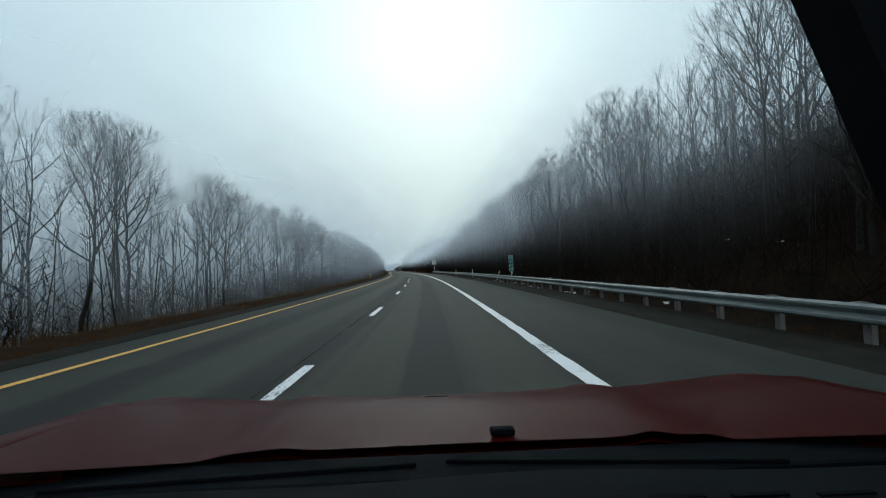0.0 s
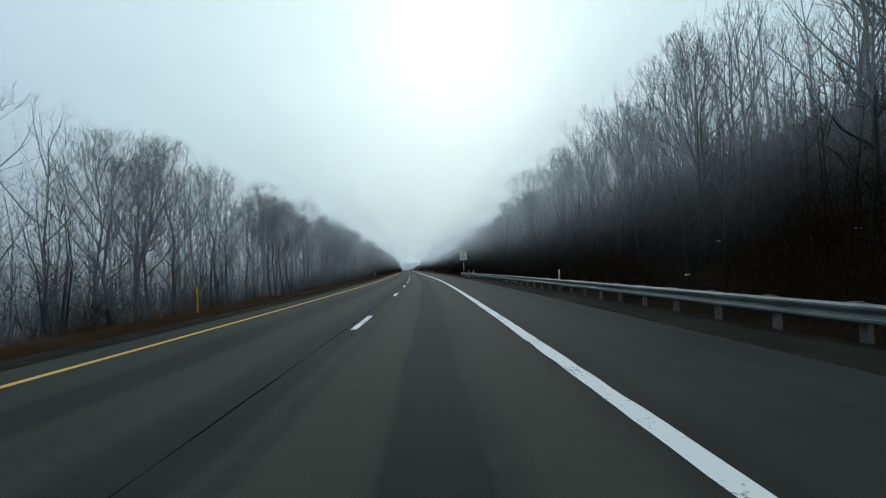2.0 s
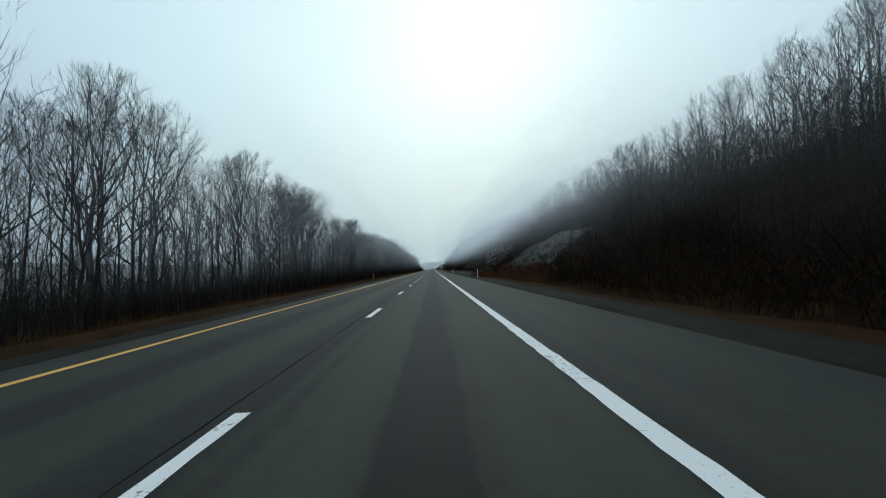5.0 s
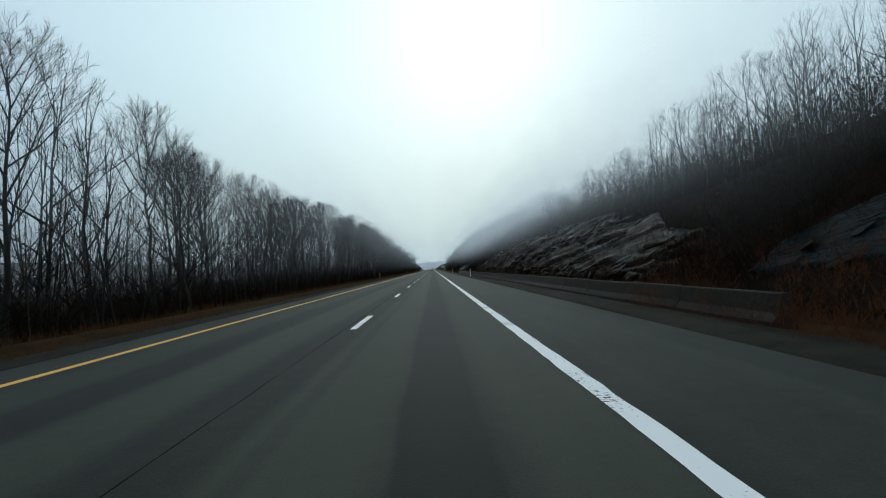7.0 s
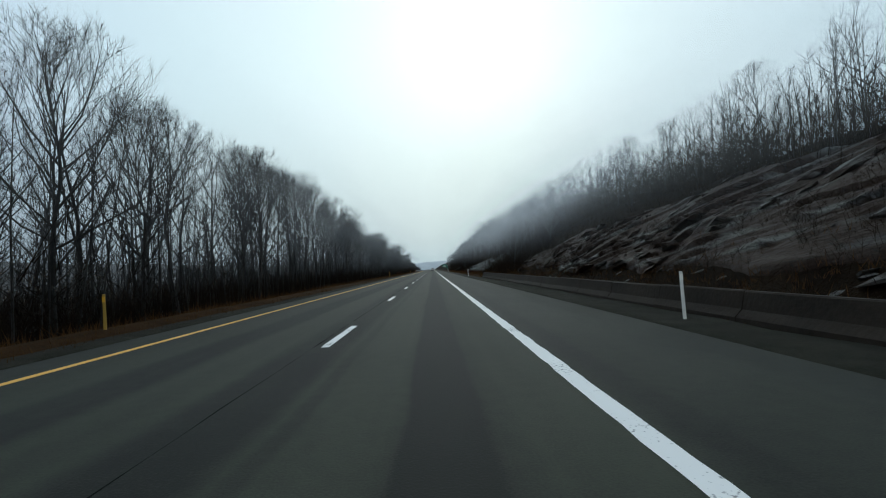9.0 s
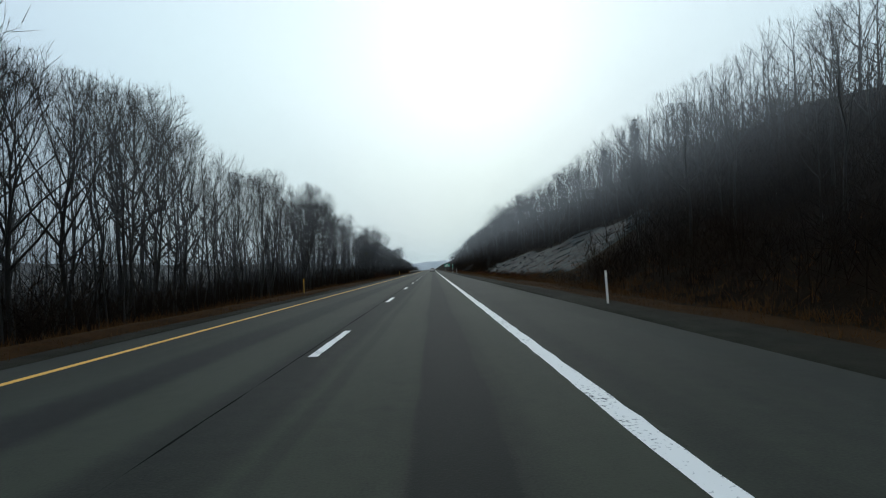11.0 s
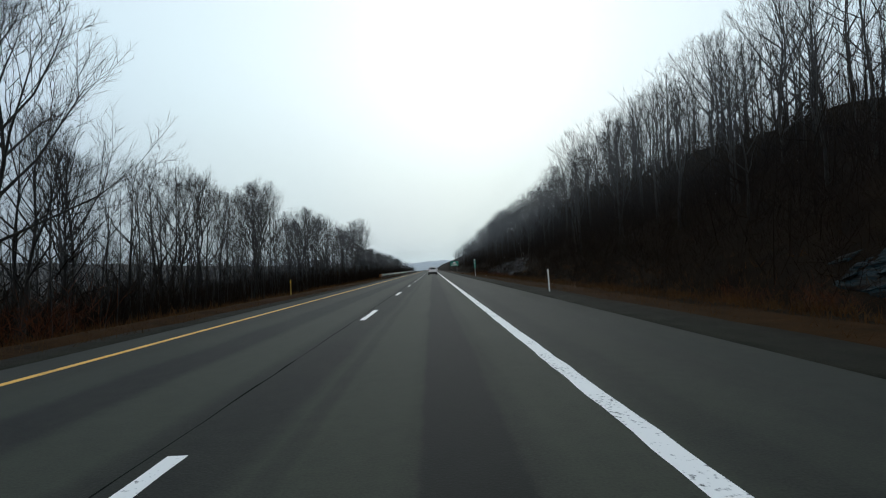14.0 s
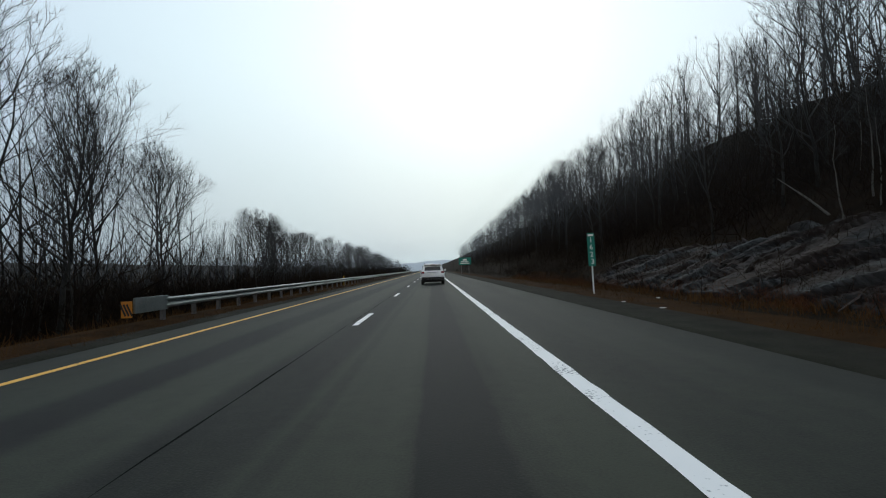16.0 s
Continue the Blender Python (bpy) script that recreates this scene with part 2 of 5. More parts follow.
def road_material():
    """Worn asphalt: dark oil bands along the lanes' middles, paler wheel tracks, seams, patches."""
    m = bpy.data.materials.new("worn_asphalt")
    m.use_nodes = True
    n, l = m.node_tree.nodes, m.node_tree.links
    p = n["Principled BSDF"]
    uv = n.new("ShaderNodeUVMap")
    uv.uv_map = "road"
    sep = n.new("ShaderNodeSeparateXYZ")
    l.new(uv.outputs[0], sep.inputs[0])
    wob = n.new("ShaderNodeTexNoise")
    wob.inputs["Scale"].default_value = 0.25
    l.new(uv.outputs[0], wob.inputs["Vector"])
    drift = n.new("ShaderNodeMapRange")  # the traffic's line wanders across the lane
    for i, v_ in enumerate((150.0, 380.0, 0.18, -0.22)):
        drift.inputs[1 + i].default_value = v_
    l.new(sep.outputs[1], drift.inputs[0])
    across = math_node(n, l, "ADD", math_node(n, l, "ADD", sep.outputs[0], drift.outputs[0]), math_node(n, l, "MULTIPLY", math_node(n, l, "SUBTRACT", wob.outputs[0], 0.5), 0.22))

    def band(centre, half, soft):
        d = math_node(n, l, "ABSOLUTE", math_node(n, l, "SUBTRACT", across, centre))
        return math_node(n, l, "SUBTRACT", 1.0, math_node(n, l, "DIVIDE", math_node(n, l, "SUBTRACT", d, half), soft, clamp=True), clamp=True)

    stretch = n.new("ShaderNodeVectorMath")
    stretch.operation = "MULTIPLY"
    stretch.inputs[1].default_value = (1.6, 0.05, 1)
    l.new(uv.outputs[0], stretch.inputs[0])
    streak, patch, grit = (n.new("ShaderNodeTexNoise") for _ in range(3))
    l.new(stretch.outputs[0], streak.inputs["Vector"])
    streak.inputs["Scale"].default_value, streak.inputs["Detail"].default_value = 1.0, 6.0
    l.new(uv.outputs[0], patch.inputs["Vector"])
    patch.inputs["Scale"].default_value, patch.inputs["Detail"].default_value = 0.35, 6.0
    l.new(uv.outputs[0], grit.inputs["Vector"])
    grit.inputs["Scale"].default_value, grit.inputs["Detail"].default_value = 45.0, 3.0
    v = math_node(n, l, "MULTIPLY", streak.outputs[0], 0.6)
    v = math_node(n, l, "ADD", v, math_node(n, l, "MULTIPLY", patch.outputs[0], 0.45))
    v = math_node(n, l, "ADD", v, math_node(n, l, "MULTIPLY", math_node(n, l, "SUBTRACT", grit.outputs[0], 0.5), 0.8))
    chips = n.new("ShaderNodeTexNoise")
    chips.inputs["Scale"].default_value, chips.inputs["Detail"].default_value = 5.0, 6.0
    l.new(uv.outputs[0], chips.inputs["Vector"])
    v = math_node(n, l, "ADD", v, math_node(n, l, "MULTIPLY", math_node(n, l, "SUBTRACT", chips.outputs[0], 0.5), 0.45))
    for c, half, soft, amount in ((0.0, 0.25, 0.12, -0.50), (-0.30, 0.03, 0.06, -0.16), (0.33, 0.03, 0.06, -0.20), (-0.98, 0.48, 0.2, 0.34), (-1.32, 0.05, 0.08, -0.30), (1.05, 0.35, 0.25, 0.34), (-2.0, 0.35, 0.3, -0.26), (-3.1, 0.38, 0.25, 0.30), (-3.95, 0.3, 0.25, -0.34), (-4.8, 0.25, 0.25, 0.18), (1.95, 0.12, 0.15, -0.12)):
        v = math_node(n, l, "ADD", v, math_node(n, l, "MULTIPLY", band(c, half, soft), amount))
    ramp = n.new("ShaderNodeValToRGB")
    ramp.color_ramp.elements[0].position, ramp.color_ramp.elements[0].color = 0.16, (0.0068, 0.0074, 0.0054, 1)
    ramp.color_ramp.elements[1].position, ramp.color_ramp.elements[1].color = 0.95, (0.0325, 0.0370, 0.0235, 1)
    l.new(v, ramp.inputs[0])
    l.new(ramp.outputs[0], p.inputs["Base Color"])
    p.inputs["Roughness"].default_value, p.inputs["Specular IOR Level"].default_value = 0.8, 0.25
    bp = n.new("ShaderNodeBump")
    bp.inputs["Strength"].default_value, bp.inputs["Distance"].default_value = 0.3, 0.01
    l.new(grit.outputs[0], bp.inputs["Height"])
    l.new(bp.outputs[0], p.inputs["Normal"])
    return m


def paint_material(name, colour, wear):
    """Road paint worn through to the asphalt in flecks."""
    m = bpy.data.materials.new(name)
    m.use_nodes = True
    n, l = m.node_tree.nodes, m.node_tree.links
    p = n["Principled BSDF"]
    co = n.new("ShaderNodeNewGeometry").outputs["Position"]
    big, small = n.new("ShaderNodeTexNoise"), n.new("ShaderNodeTexNoise")
    for t, sc in ((big, 1.1), (small, 22.0)):
        t.inputs["Scale"].default_value, t.inputs["Detail"].default_value = sc, 4.0
        l.new(co, t.inputs["Vector"])
    f = math_node(n, l, "ADD", math_node(n, l, "MULTIPLY", big.outputs[0], 0.6), math_node(n, l, "MULTIPLY", small.outputs[0], 0.7))
    f = math_node(n, l, "MULTIPLY", math_node(n, l, "SUBTRACT", f, 1 - wear), 9.0, clamp=True)
    mix = n.new("ShaderNodeMix")
    mix.data_type = "RGBA"
    l.new(f, mix.inputs[0])
    mix.inputs[6].default_value, mix.inputs[7].default_value = (*colour, 1), (0.03, 0.03, 0.027, 1)
    l.new(mix.outputs[2], p.inputs["Base Color"])
    p.inputs["Roughness"].default_value = 0.7
    return m


M_ROAD = road_material()
M_PAINTW = paint_material("white_road_paint", (0.84, 0.83, 0.78), 0.27)
M_PAINTY = paint_material("yellow_road_paint", (0.78, 0.42, 0.07), 0.24)


def fog_material(name, strength):
    """A thin veil of mist: mostly clear, the rest scatters daylight from both sides."""
    m = bpy.data.materials.new(name)
    m.use_nodes = True
    n, l = m.node_tree.nodes, m.node_tree.links
    n.clear()
    out, mix, clear, both = n.new("ShaderNodeOutputMaterial"), n.new("ShaderNodeMixShader"), n.new("ShaderNodeBsdfTransparent"), n.new("ShaderNodeMixShader")
    dif, tra = n.new("ShaderNodeBsdfDiffuse"), n.new("ShaderNodeBsdfTranslucent")
    for b in (dif, tra):
        b.inputs["Color"].default_value = (0.92, 0.95, 0.97, 1)
    l.new(dif.outputs[0], both.inputs[1])
    l.new(tra.outputs[0], both.inputs[2])
    both.inputs[0].default_value = 0.8
    uv = n.new("ShaderNodeUVMap")
    uv.uv_map = "veil"
    sep = n.new("ShaderNodeSeparateXYZ")
    l.new(uv.outputs[0], sep.inputs[0])
    puff = n.new("ShaderNodeTexNoise")
    puff.inputs["Scale"].default_value, puff.inputs["Detail"].default_value = 0.09, 4.0
    l.new(n.new("ShaderNodeNewGeometry").outputs["Position"], puff.inputs["Vector"])
    a = math_node(n, l, "MULTIPLY", math_node(n, l, "ADD", puff.outputs[0], 0.5), strength)
    a = math_node(n, l, "MULTIPLY", a, sep.outputs[0])
    a = math_node(n, l, "MULTIPLY", a, sep.outputs[1], clamp=True)
    l.new(a, mix.inputs[0])
    l.new(clear.outputs[0], mix.inputs[1])
    l.new(both.outputs[0], mix.inputs[2])
    l.new(mix.outputs[0], out.inputs["Surface"])
    m.diffuse_color = (0.85, 0.88, 0.9, 0.06)
    return m


# ---- mesh helpers ----


def raw_mesh(name, verts, tris, mat, smooth=False):
    """A mesh from arrays of vertices and triangles."""
    verts, tris = np.asarray(verts, np.float32).reshape(-1, 3), np.asarray(tris, np.int32).reshape(-1, 3)
    me = bpy.data.meshes.new(name)
    me.vertices.add(len(verts))
    me.vertices.foreach_set("co", verts.ravel())
    me.loops.add(tris.size)
    me.loops.foreach_set("vertex_index", tris.ravel())
    me.polygons.add(len(tris))
    me.polygons.foreach_set("loop_start", np.arange(0, tris.size, 3, dtype=np.int32))
    me.polygons.foreach_set("loop_total", np.full(len(tris), 3, np.int32))
    if smooth:
        me.polygons.foreach_set("use_smooth", np.ones(len(tris), bool))
    me.materials.append(mat)
    me.update(calc_edges=True)
    return me


def child(name, data, parent, label="", m=None):
    ob = new(name, data)
    ob.parent = parent
    if m is not None:
        ob.matrix_basis = m
    if label:
        tagged(ob, label)
    return ob


def mesh_of(name, bm, mat, smooth=False):
    me = bpy.data.meshes.new(name)
    bmesh.ops.recalc_face_normals(bm, faces=bm.faces)
    for f in bm.faces:
        f.smooth = smooth
    bm.to_mesh(me)
    bm.free()
    me.materials.append(mat)
    return me


def part(name, bm, mat, parent, label="", m=None, smooth=False):
    return child(name, mesh_of(name, bm, mat, smooth), parent, label, m)


def box(sx, sy, sz, at_=(0, 0, 0), bevel=0.0, taper=1.0, rot=None):
    """A box with its base at at_, its top narrowed by taper."""
    bm = bmesh.new()
    bmesh.ops.create_cube(bm, size=1)
    for v in bm.verts:
        k = taper if v.co.z > 0 else 1.0
        v.co = Vector((v.co.x * sx * k, v.co.y * sy * k, (v.co.z + 0.5) * sz))
    if bevel:
        bmesh.ops.bevel(bm, geom=list(bm.edges), offset=bevel, segments=2, affect="EDGES", profile=0.6)
    if rot:
        bmesh.ops.rotate(bm, verts=bm.verts, matrix=rot)
    bmesh.ops.translate(bm, verts=bm.verts, vec=at_)
    return bm


def tube(r, z0, z1, sides=10, at_=(0, 0, 0)):
    bm = bmesh.new()
    bmesh.ops.create_cone(bm, cap_ends=True, segments=sides, radius1=r, radius2=r, depth=z1 - z0, matrix=Matrix.Translation(Vector(at_) + Vector((0, 0, (z0 + z1) / 2))))
    return bm


def grid_tris(rows, cols):
    i = np.arange(rows - 1)[:, None] * cols + np.arange(cols - 1)[None, :]
    i = i.ravel()
    return np.concatenate([np.stack([i, i + 1, i + cols + 1], -1), np.stack([i, i + cols + 1, i + cols], -1)])


def empty(name, m, label, category, group="", kind=""):
    ob = new(name)
    ob.matrix_world = m
    return tagged(ob, label, category, group, kind)


# ---- the lie of the land ----


def ramp(x, a, b):
    t = np.clip((x - a) / (b - a), 0, 1)
    return t * t * (3 - 2 * t)


def wobble(s, u, seed=0.0):
    """Smooth uneven ground, about -1 to 1."""
    return (np.sin(s * 0.11 + u * 0.07 + seed) + np.sin(s * 0.043 - u * 0.13 + 1.7 + seed) + 0.6 * np.sin(s * 0.31 + u * 0.23 + 0.5) + 0.4 * np.sin(s * 0.57 - u * 0.41)) / 3.0


def land(s, u):
    """Height of the ground at road coordinates."""
    s, u = np.asarray(s, float), np.asarray(u, float)
    flat = -0.10
    # the cutting on one side
    steep = 0.47 + 0.31 * ramp(s, 150, 195) - 0.20 * ramp(s, 320, 380) + 0.02 * ramp(s, 430, 470)
    upper = 0.52 - 0.22 * ramp(s, 150, 200) + 0.32 * ramp(s, 365, 395)
    toe = 9.6 + 0.6 * ramp(s, 150, 190) + 0.8 * ramp(s, 385, 410)
    r = np.maximum(u - toe, 0)
    right = flat - 0.25 * ramp(u, 6.0, 8.2) * (1 - 0.6 * ramp(s, 360, 390)) + steep * np.minimum(r, 9) + upper * np.clip(r - 9, 0, 16) + 0.08 * np.clip(r - 25, 0, 300)
    right = right + wobble(s, u) * np.clip(r * 0.12, 0, 1.6)
    # the bank that falls away on the other
    q = np.maximum(-u - 9.2, 0)
    left = flat - 0.05 + 0.10 * np.exp(-((u + 8.2) / 0.8) ** 2) - 0.22 * np.minimum(q, 14) - 0.07 * np.clip(q - 14, 0, 60) + 0.17 * np.clip(q - 75, 0, 110) + wobble(s, u, 2.0) * np.clip(q * 0.06, 0, 0.5)
    z = np.where(u > 0, right, left)
    return np.where((u > -6.4) & (u < 4.5), -0.14, z)


def graded(lo, hi, near, far, start, stop):
    """Steps that widen away from a middle stretch."""
    out, x = [], lo
    while x < hi:
        out.append(x)
        away = max(start - x, x - stop, 0.0)
        x += near + away * far
    return np.array(out + [hi])


g_s = graded(-140.0, 3000.0, 2.5, 0.06, -20, 620)
g_u = np.unique(np.concatenate([graded(-900, -6.5, 0.8, 0.09, -16, -6.5), np.linspace(-6.5, 4.6, 6), graded(4.6, 900, 0.7, 0.07, 4.6, 24)]))
gs, gu = np.meshgrid(g_s, g_u, indexing="ij")
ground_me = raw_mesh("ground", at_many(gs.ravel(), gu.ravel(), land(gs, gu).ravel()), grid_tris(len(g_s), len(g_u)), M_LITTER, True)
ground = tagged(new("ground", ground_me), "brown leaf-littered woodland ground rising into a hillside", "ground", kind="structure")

# ---- road ----


def ribbon(name, u0, u1, z, s0, s1, mat, step=3.0, cols=2, edge=0.0, seed=1, ragged=0.0):
    """A strip along the road, with skirts of depth edge and, if ragged, uneven sides."""
    rng = np.random.default_rng(seed)
    ss = np.arange(s0, s1 + step * 0.5, step)
    us = np.linspace(u0, u1, cols)
    a, b = np.meshgrid(ss, us, indexing="ij")
    zz = np.full_like(a, z)
    if ragged:
        b = b.copy()
        b[:, 0] += rng.uniform(-ragged, ragged, len(ss))
        b[:, -1] += rng.uniform(-ragged, ragged, len(ss))
    if edge:
        a = np.concatenate([a[:, :1], a, a[:, -1:]], 1)
        b = np.concatenate([b[:, :1] - 0.03, b, b[:, -1:] + 0.03], 1)
        zz = np.concatenate([zz[:, :1] - edge, zz, zz[:, -1:] - edge], 1)
    me = raw_mesh(name, at_many(a.ravel(), b.ravel(), zz.ravel()), grid_tris(*a.shape), mat)
    uv = me.uv_layers.new(name="road")
    idx = np.empty(len(me.loops), np.int32)
    me.loops.foreach_get("vertex_index", idx)
    uv.data.foreach_set("uv", np.stack([b.ravel()[idx], a.ravel()[idx]], -1).astype(np.float32).ravel())
    return me


LINE_R, LINE_D, LINE_Y = 1.60, -1.90, -5.60
road = tagged(new("road", ribbon("road", -6.55, 4.65, 0.0, -140, 2400, M_ROAD, 4.0, 12, 0.25)), "worn dark grey asphalt carriageway with two lanes", "road", kind="structure")
child("edge_line", ribbon("edge_line", LINE_R - 0.11, LINE_R + 0.11, 0.005, -20, 640, M_PAINTW, 0.35, 2, 0.0, 3, 0.012), road, "worn white edge line with ragged borders")
child("edge_line", ribbon("edge_line", LINE_R - 0.11, LINE_R + 0.11, 0.005, 640, 2000, M_PAINTW, 8.0), road, "white edge line far ahead")
child("edge_line", ribbon("edge_line", LINE_Y - 0.075, LINE_Y + 0.075, 0.005, -60, 2000, M_PAINTY, 3.0), road, "dull yellow edge line")
child("seam", ribbon("seam", LINE_D - 0.21, LINE_D - 0.19, 0.003, -40, 700, M_TAR, 0.6, 2, 0.0, 5, 0.012), road, "dark sealed seam between the lanes")
for k in range(-4, 80):
    s_near = 13.71 + 12.19 * k
    slip = [s0_ - along(t0_) - 0.42 for t0_, s0_ in zip(KNOTS_T, KNOTS_S)]
    s_near -= float(np.interp(s_near - 11, KNOTS_S, slip))  # the painters' uneven spacing
    s_near += 1.8 if k == -1 else 0.9 if k == 39 else 0.0
    child("lane_dash", ribbon("lane_dash", LINE_D - 0.075, LINE_D + 0.075, 0.005, s_near, s_near + 3.2, M_PAINTW, 0.35, 2, 0.0, 100 + k, 0.008), road)
tagged(new("verge", ribbon("verge", 4.66, 6.4, -0.045, -140, 700, M_GRAVEL, 2.0, 4, 0.2, 8, 0.15)), "dark gravel verge beside the shoulder", "verge", kind="structure")
tagged(new("verge", ribbon("verge", -7.6, -6.56, -0.03, -140, 700, M_GRAVEL, 2.0, 4, 0.2, 9, 0.15)), "narrow gravel verge beside the inner shoulder", "verge", kind="structure")



def land_strip(name, u0, u1, s0, s1, lift, mat, label, seed):
    """A strip of turf laid over the ground, with a wandering border."""
    rng = np.random.default_rng(seed)
    ss = np.arange(s0, s1, 1.2)
    us = np.linspace(0, 1, 7)
    a, f = np.meshgrid(ss, us, indexing="ij")
    lo = u0 + 0.12 * np.sin(a * 0.9) + rng.normal(0, 0.05, (len(ss), 1))
    hi = u1 + 0.35 * np.sin(a * 0.23) + rng.normal(0, 0.15, (len(ss), 1))
    u = lo + f * (hi - lo)
    z = land(a, u) + lift * np.sin(f * math.pi) + 0.012 + rng.normal(0, 0.012, a.shape) - 0.06 * (f > 0.99)
    return tagged(new(name, raw_mesh(name, at_many(a.ravel(), u.ravel(), z.ravel()), grid_tris(*a.shape), mat, True)), label, "verge", kind="structure")


M_TURF = material("dry_turf", (0.0085, 0.0044, 0.0016), (0.050, 0.0225, 0.0060), 0.9, 0.95, 0.8, fine=14, spec=0.04)
land_strip("verge_turf", -7.35, -9.9, -20, 700, 0.10, M_TURF, "dry brown turf strip before the woods", 2)
land_strip("verge_turf", 5.9, 9.4, 150, 238, 0.05, M_TURF, "dry brown turf below the blue-grey slab", 5)
land_strip("verge_turf", 6.5, 9.4, 345, 700, 0.06, M_TURF, "dry orange-brown turf below the cutting", 3)

# ---- trees ----


def limb(verts, tris, pts, radii, sides):
    """A tapered tube along points, closed to a tip."""
    base = len(verts)
    pts = [Vector(p) for p in pts]
    for i, (p, r) in enumerate(zip(pts, radii)):
        d = (pts[min(i + 1, len(pts) - 1)] - pts[max(i - 1, 0)]).normalized()
        x = d.orthogonal().normalized()
        y = d.cross(x)
        for k in range(sides):
            a = 2 * math.pi * k / sides
            verts.append(p + (x * math.cos(a) + y * math.sin(a)) * r)
    for i in range(len(pts) - 1):
        for k in range(sides):
            a, b = base + i * sides + k, base + i * sides + (k + 1) % sides
            tris.append((a, b, b + sides))
            tris.append((a, b + sides, a + sides))


def sliver(verts, tris, p, d, length, width, rng):
    """One twig: a long thin blade."""
    side = d.cross(Vector((rng.uniform(-1, 1), rng.uniform(-1, 1), rng.uniform(-1, 1))))
    if side.length < 1e-4:
        side = d.orthogonal()
    side = side.normalized() * width
    i = len(verts)
    verts.extend((p - side, p + side, p + d * length))
    tris.append((i, i + 1, i + 2))


def grow(seed, height, spread=1.0, limbs=12, subs=6, shoots=5, twigs=6, bare=0.36, lean=0.0, radius=None, cheap=False):
    """A leafless tree that forks again and again inside a rounded crown: trunk arrays and crown arrays."""
    rng = random.Random(seed)
    tv, tt, cv, ct = [], [], [], []
    r0 = radius or height * 0.0100
    steps = 4 if cheap else 8
    off = Vector((0, 0, 0))
    pts = []
    for i in range(steps + 1):
        pts.append(Vector((off.x, off.y, height * 0.80 * i / steps - (0.6 if i == 0 else 0))))
        off += Vector((rng.gauss(lean, 0.14), rng.gauss(0, 0.14), 0)) * height / 14
    limb(tv, tt, pts, [r0 * (1.3 if i == 0 else 1.0) * (1 - 0.93 * (i / steps) ** 0.85) + 0.008 for i in range(steps + 1)], 4 if cheap else 6)
    wide, tall, mid_z = height * 0.27 * spread, height * 0.45, height * 0.55
    axis = pts[steps // 2 + 1]
    bulge = [rng.uniform(0.78, 1.08) for _ in range(9)]

    def outside(p):
        """How far out a point lies: 1 on the crown's uneven outline."""
        az = math.atan2(p.y - axis.y, p.x - axis.x) % (2 * math.pi)
        k = bulge[int(az / (2 * math.pi) * 5) % 5] * 0.5 + bulge[5 + int(max(p.z, 0) / height * 4) % 4] * 0.5
        return math.sqrt(((p.x - axis.x) / wide) ** 2 + ((p.y - axis.y) / wide) ** 2 + ((p.z - mid_z) / tall) ** 2) / k

    def turned(d, angle, spin):
        x = d.orthogonal().normalized()
        y = d.cross(x)
        return (d * math.cos(angle) + (x * math.cos(spin) + y * math.sin(spin)) * math.sin(angle)).normalized()

    def fork(p, d, length, r, level, spin):
        while length > 0.35 and outside(p + d * length) > (0.90, 0.97, 1.0, 1.06)[level]:
            length *= 0.86
        rise = Vector((0, 0, (0.20, 0.12, 0.08, 0.0)[level]))
        if level >= 2 or (cheap and level >= 1):
            sliver(cv, ct, p, d, length, (0.03, 0.015, 0.012, 0.010)[level] if cheap else (0.03, 0.02, 0.0095, 0.0066)[level], rng)
            path = [p, p + d * length * 0.5, p + d * length]
        else:
            path, q, e = [p], p, d
            for _ in range(3):
                e = (e + Vector((rng.gauss(0, 0.13), rng.gauss(0, 0.13), rng.gauss(0, 0.10))) + rise).normalized()
                q = q + e * length / 3
                path.append(q)
            limb(cv, ct, path, [r, r * 0.72, r * 0.48, 0.006], 4 if level == 0 else 3)
        if level == 3:
            return
        n = (subs, shoots, twigs)[level]
        for k in range(n):
            f = 0.25 + 0.75 * (k + rng.random() * 0.8) / n
            x = f * (len(path) - 1)
            i = min(int(x), len(path) - 2)
            e = (path[i + 1] - path[i]).normalized()
            spin += 2.4 + rng.gauss(0, 0.5)
            away = turned(e, rng.uniform(0.40, 0.85) * (1.0 if f < 0.9 else 0.6), spin)
            away = (away + Vector((0, 0, 0.22))).normalized()
            ln = length * (0.62, 0.55, 0.60)[level] * rng.uniform(0.7, 1.2) * (1.2 - 0.55 * f)
            fork(path[i].lerp(path[i + 1], x - i), away, ln, max(r * 0.42 * (1.1 - 0.5 * f), 0.009), level + 1, spin)

    for j in range(limbs):
        g = (j + rng.random() * 0.8) / limbs
        z0 = height * (bare + (0.78 - bare) * g)
        x = z0 / (height * 0.80) * steps
        i = min(int(x), steps - 1)
        up = math.radians(58 - 38 * g + rng.uniform(-9, 9))
        az = j * 2.4 + rng.uniform(-0.4, 0.4)
        d = Vector((math.sin(up) * math.cos(az), math.sin(up) * math.sin(az), math.cos(up)))
        fork(pts[i].lerp(pts[i + 1], x - i), d, height * rng.uniform(0.34, 0.46), max(r0 * 0.55 * (1.15 - z0 / height), 0.022), 0, az)
    return np.array([tuple(v) for v in tv]), np.array(tt), np.array([tuple(v) for v in cv]), np.array(ct)


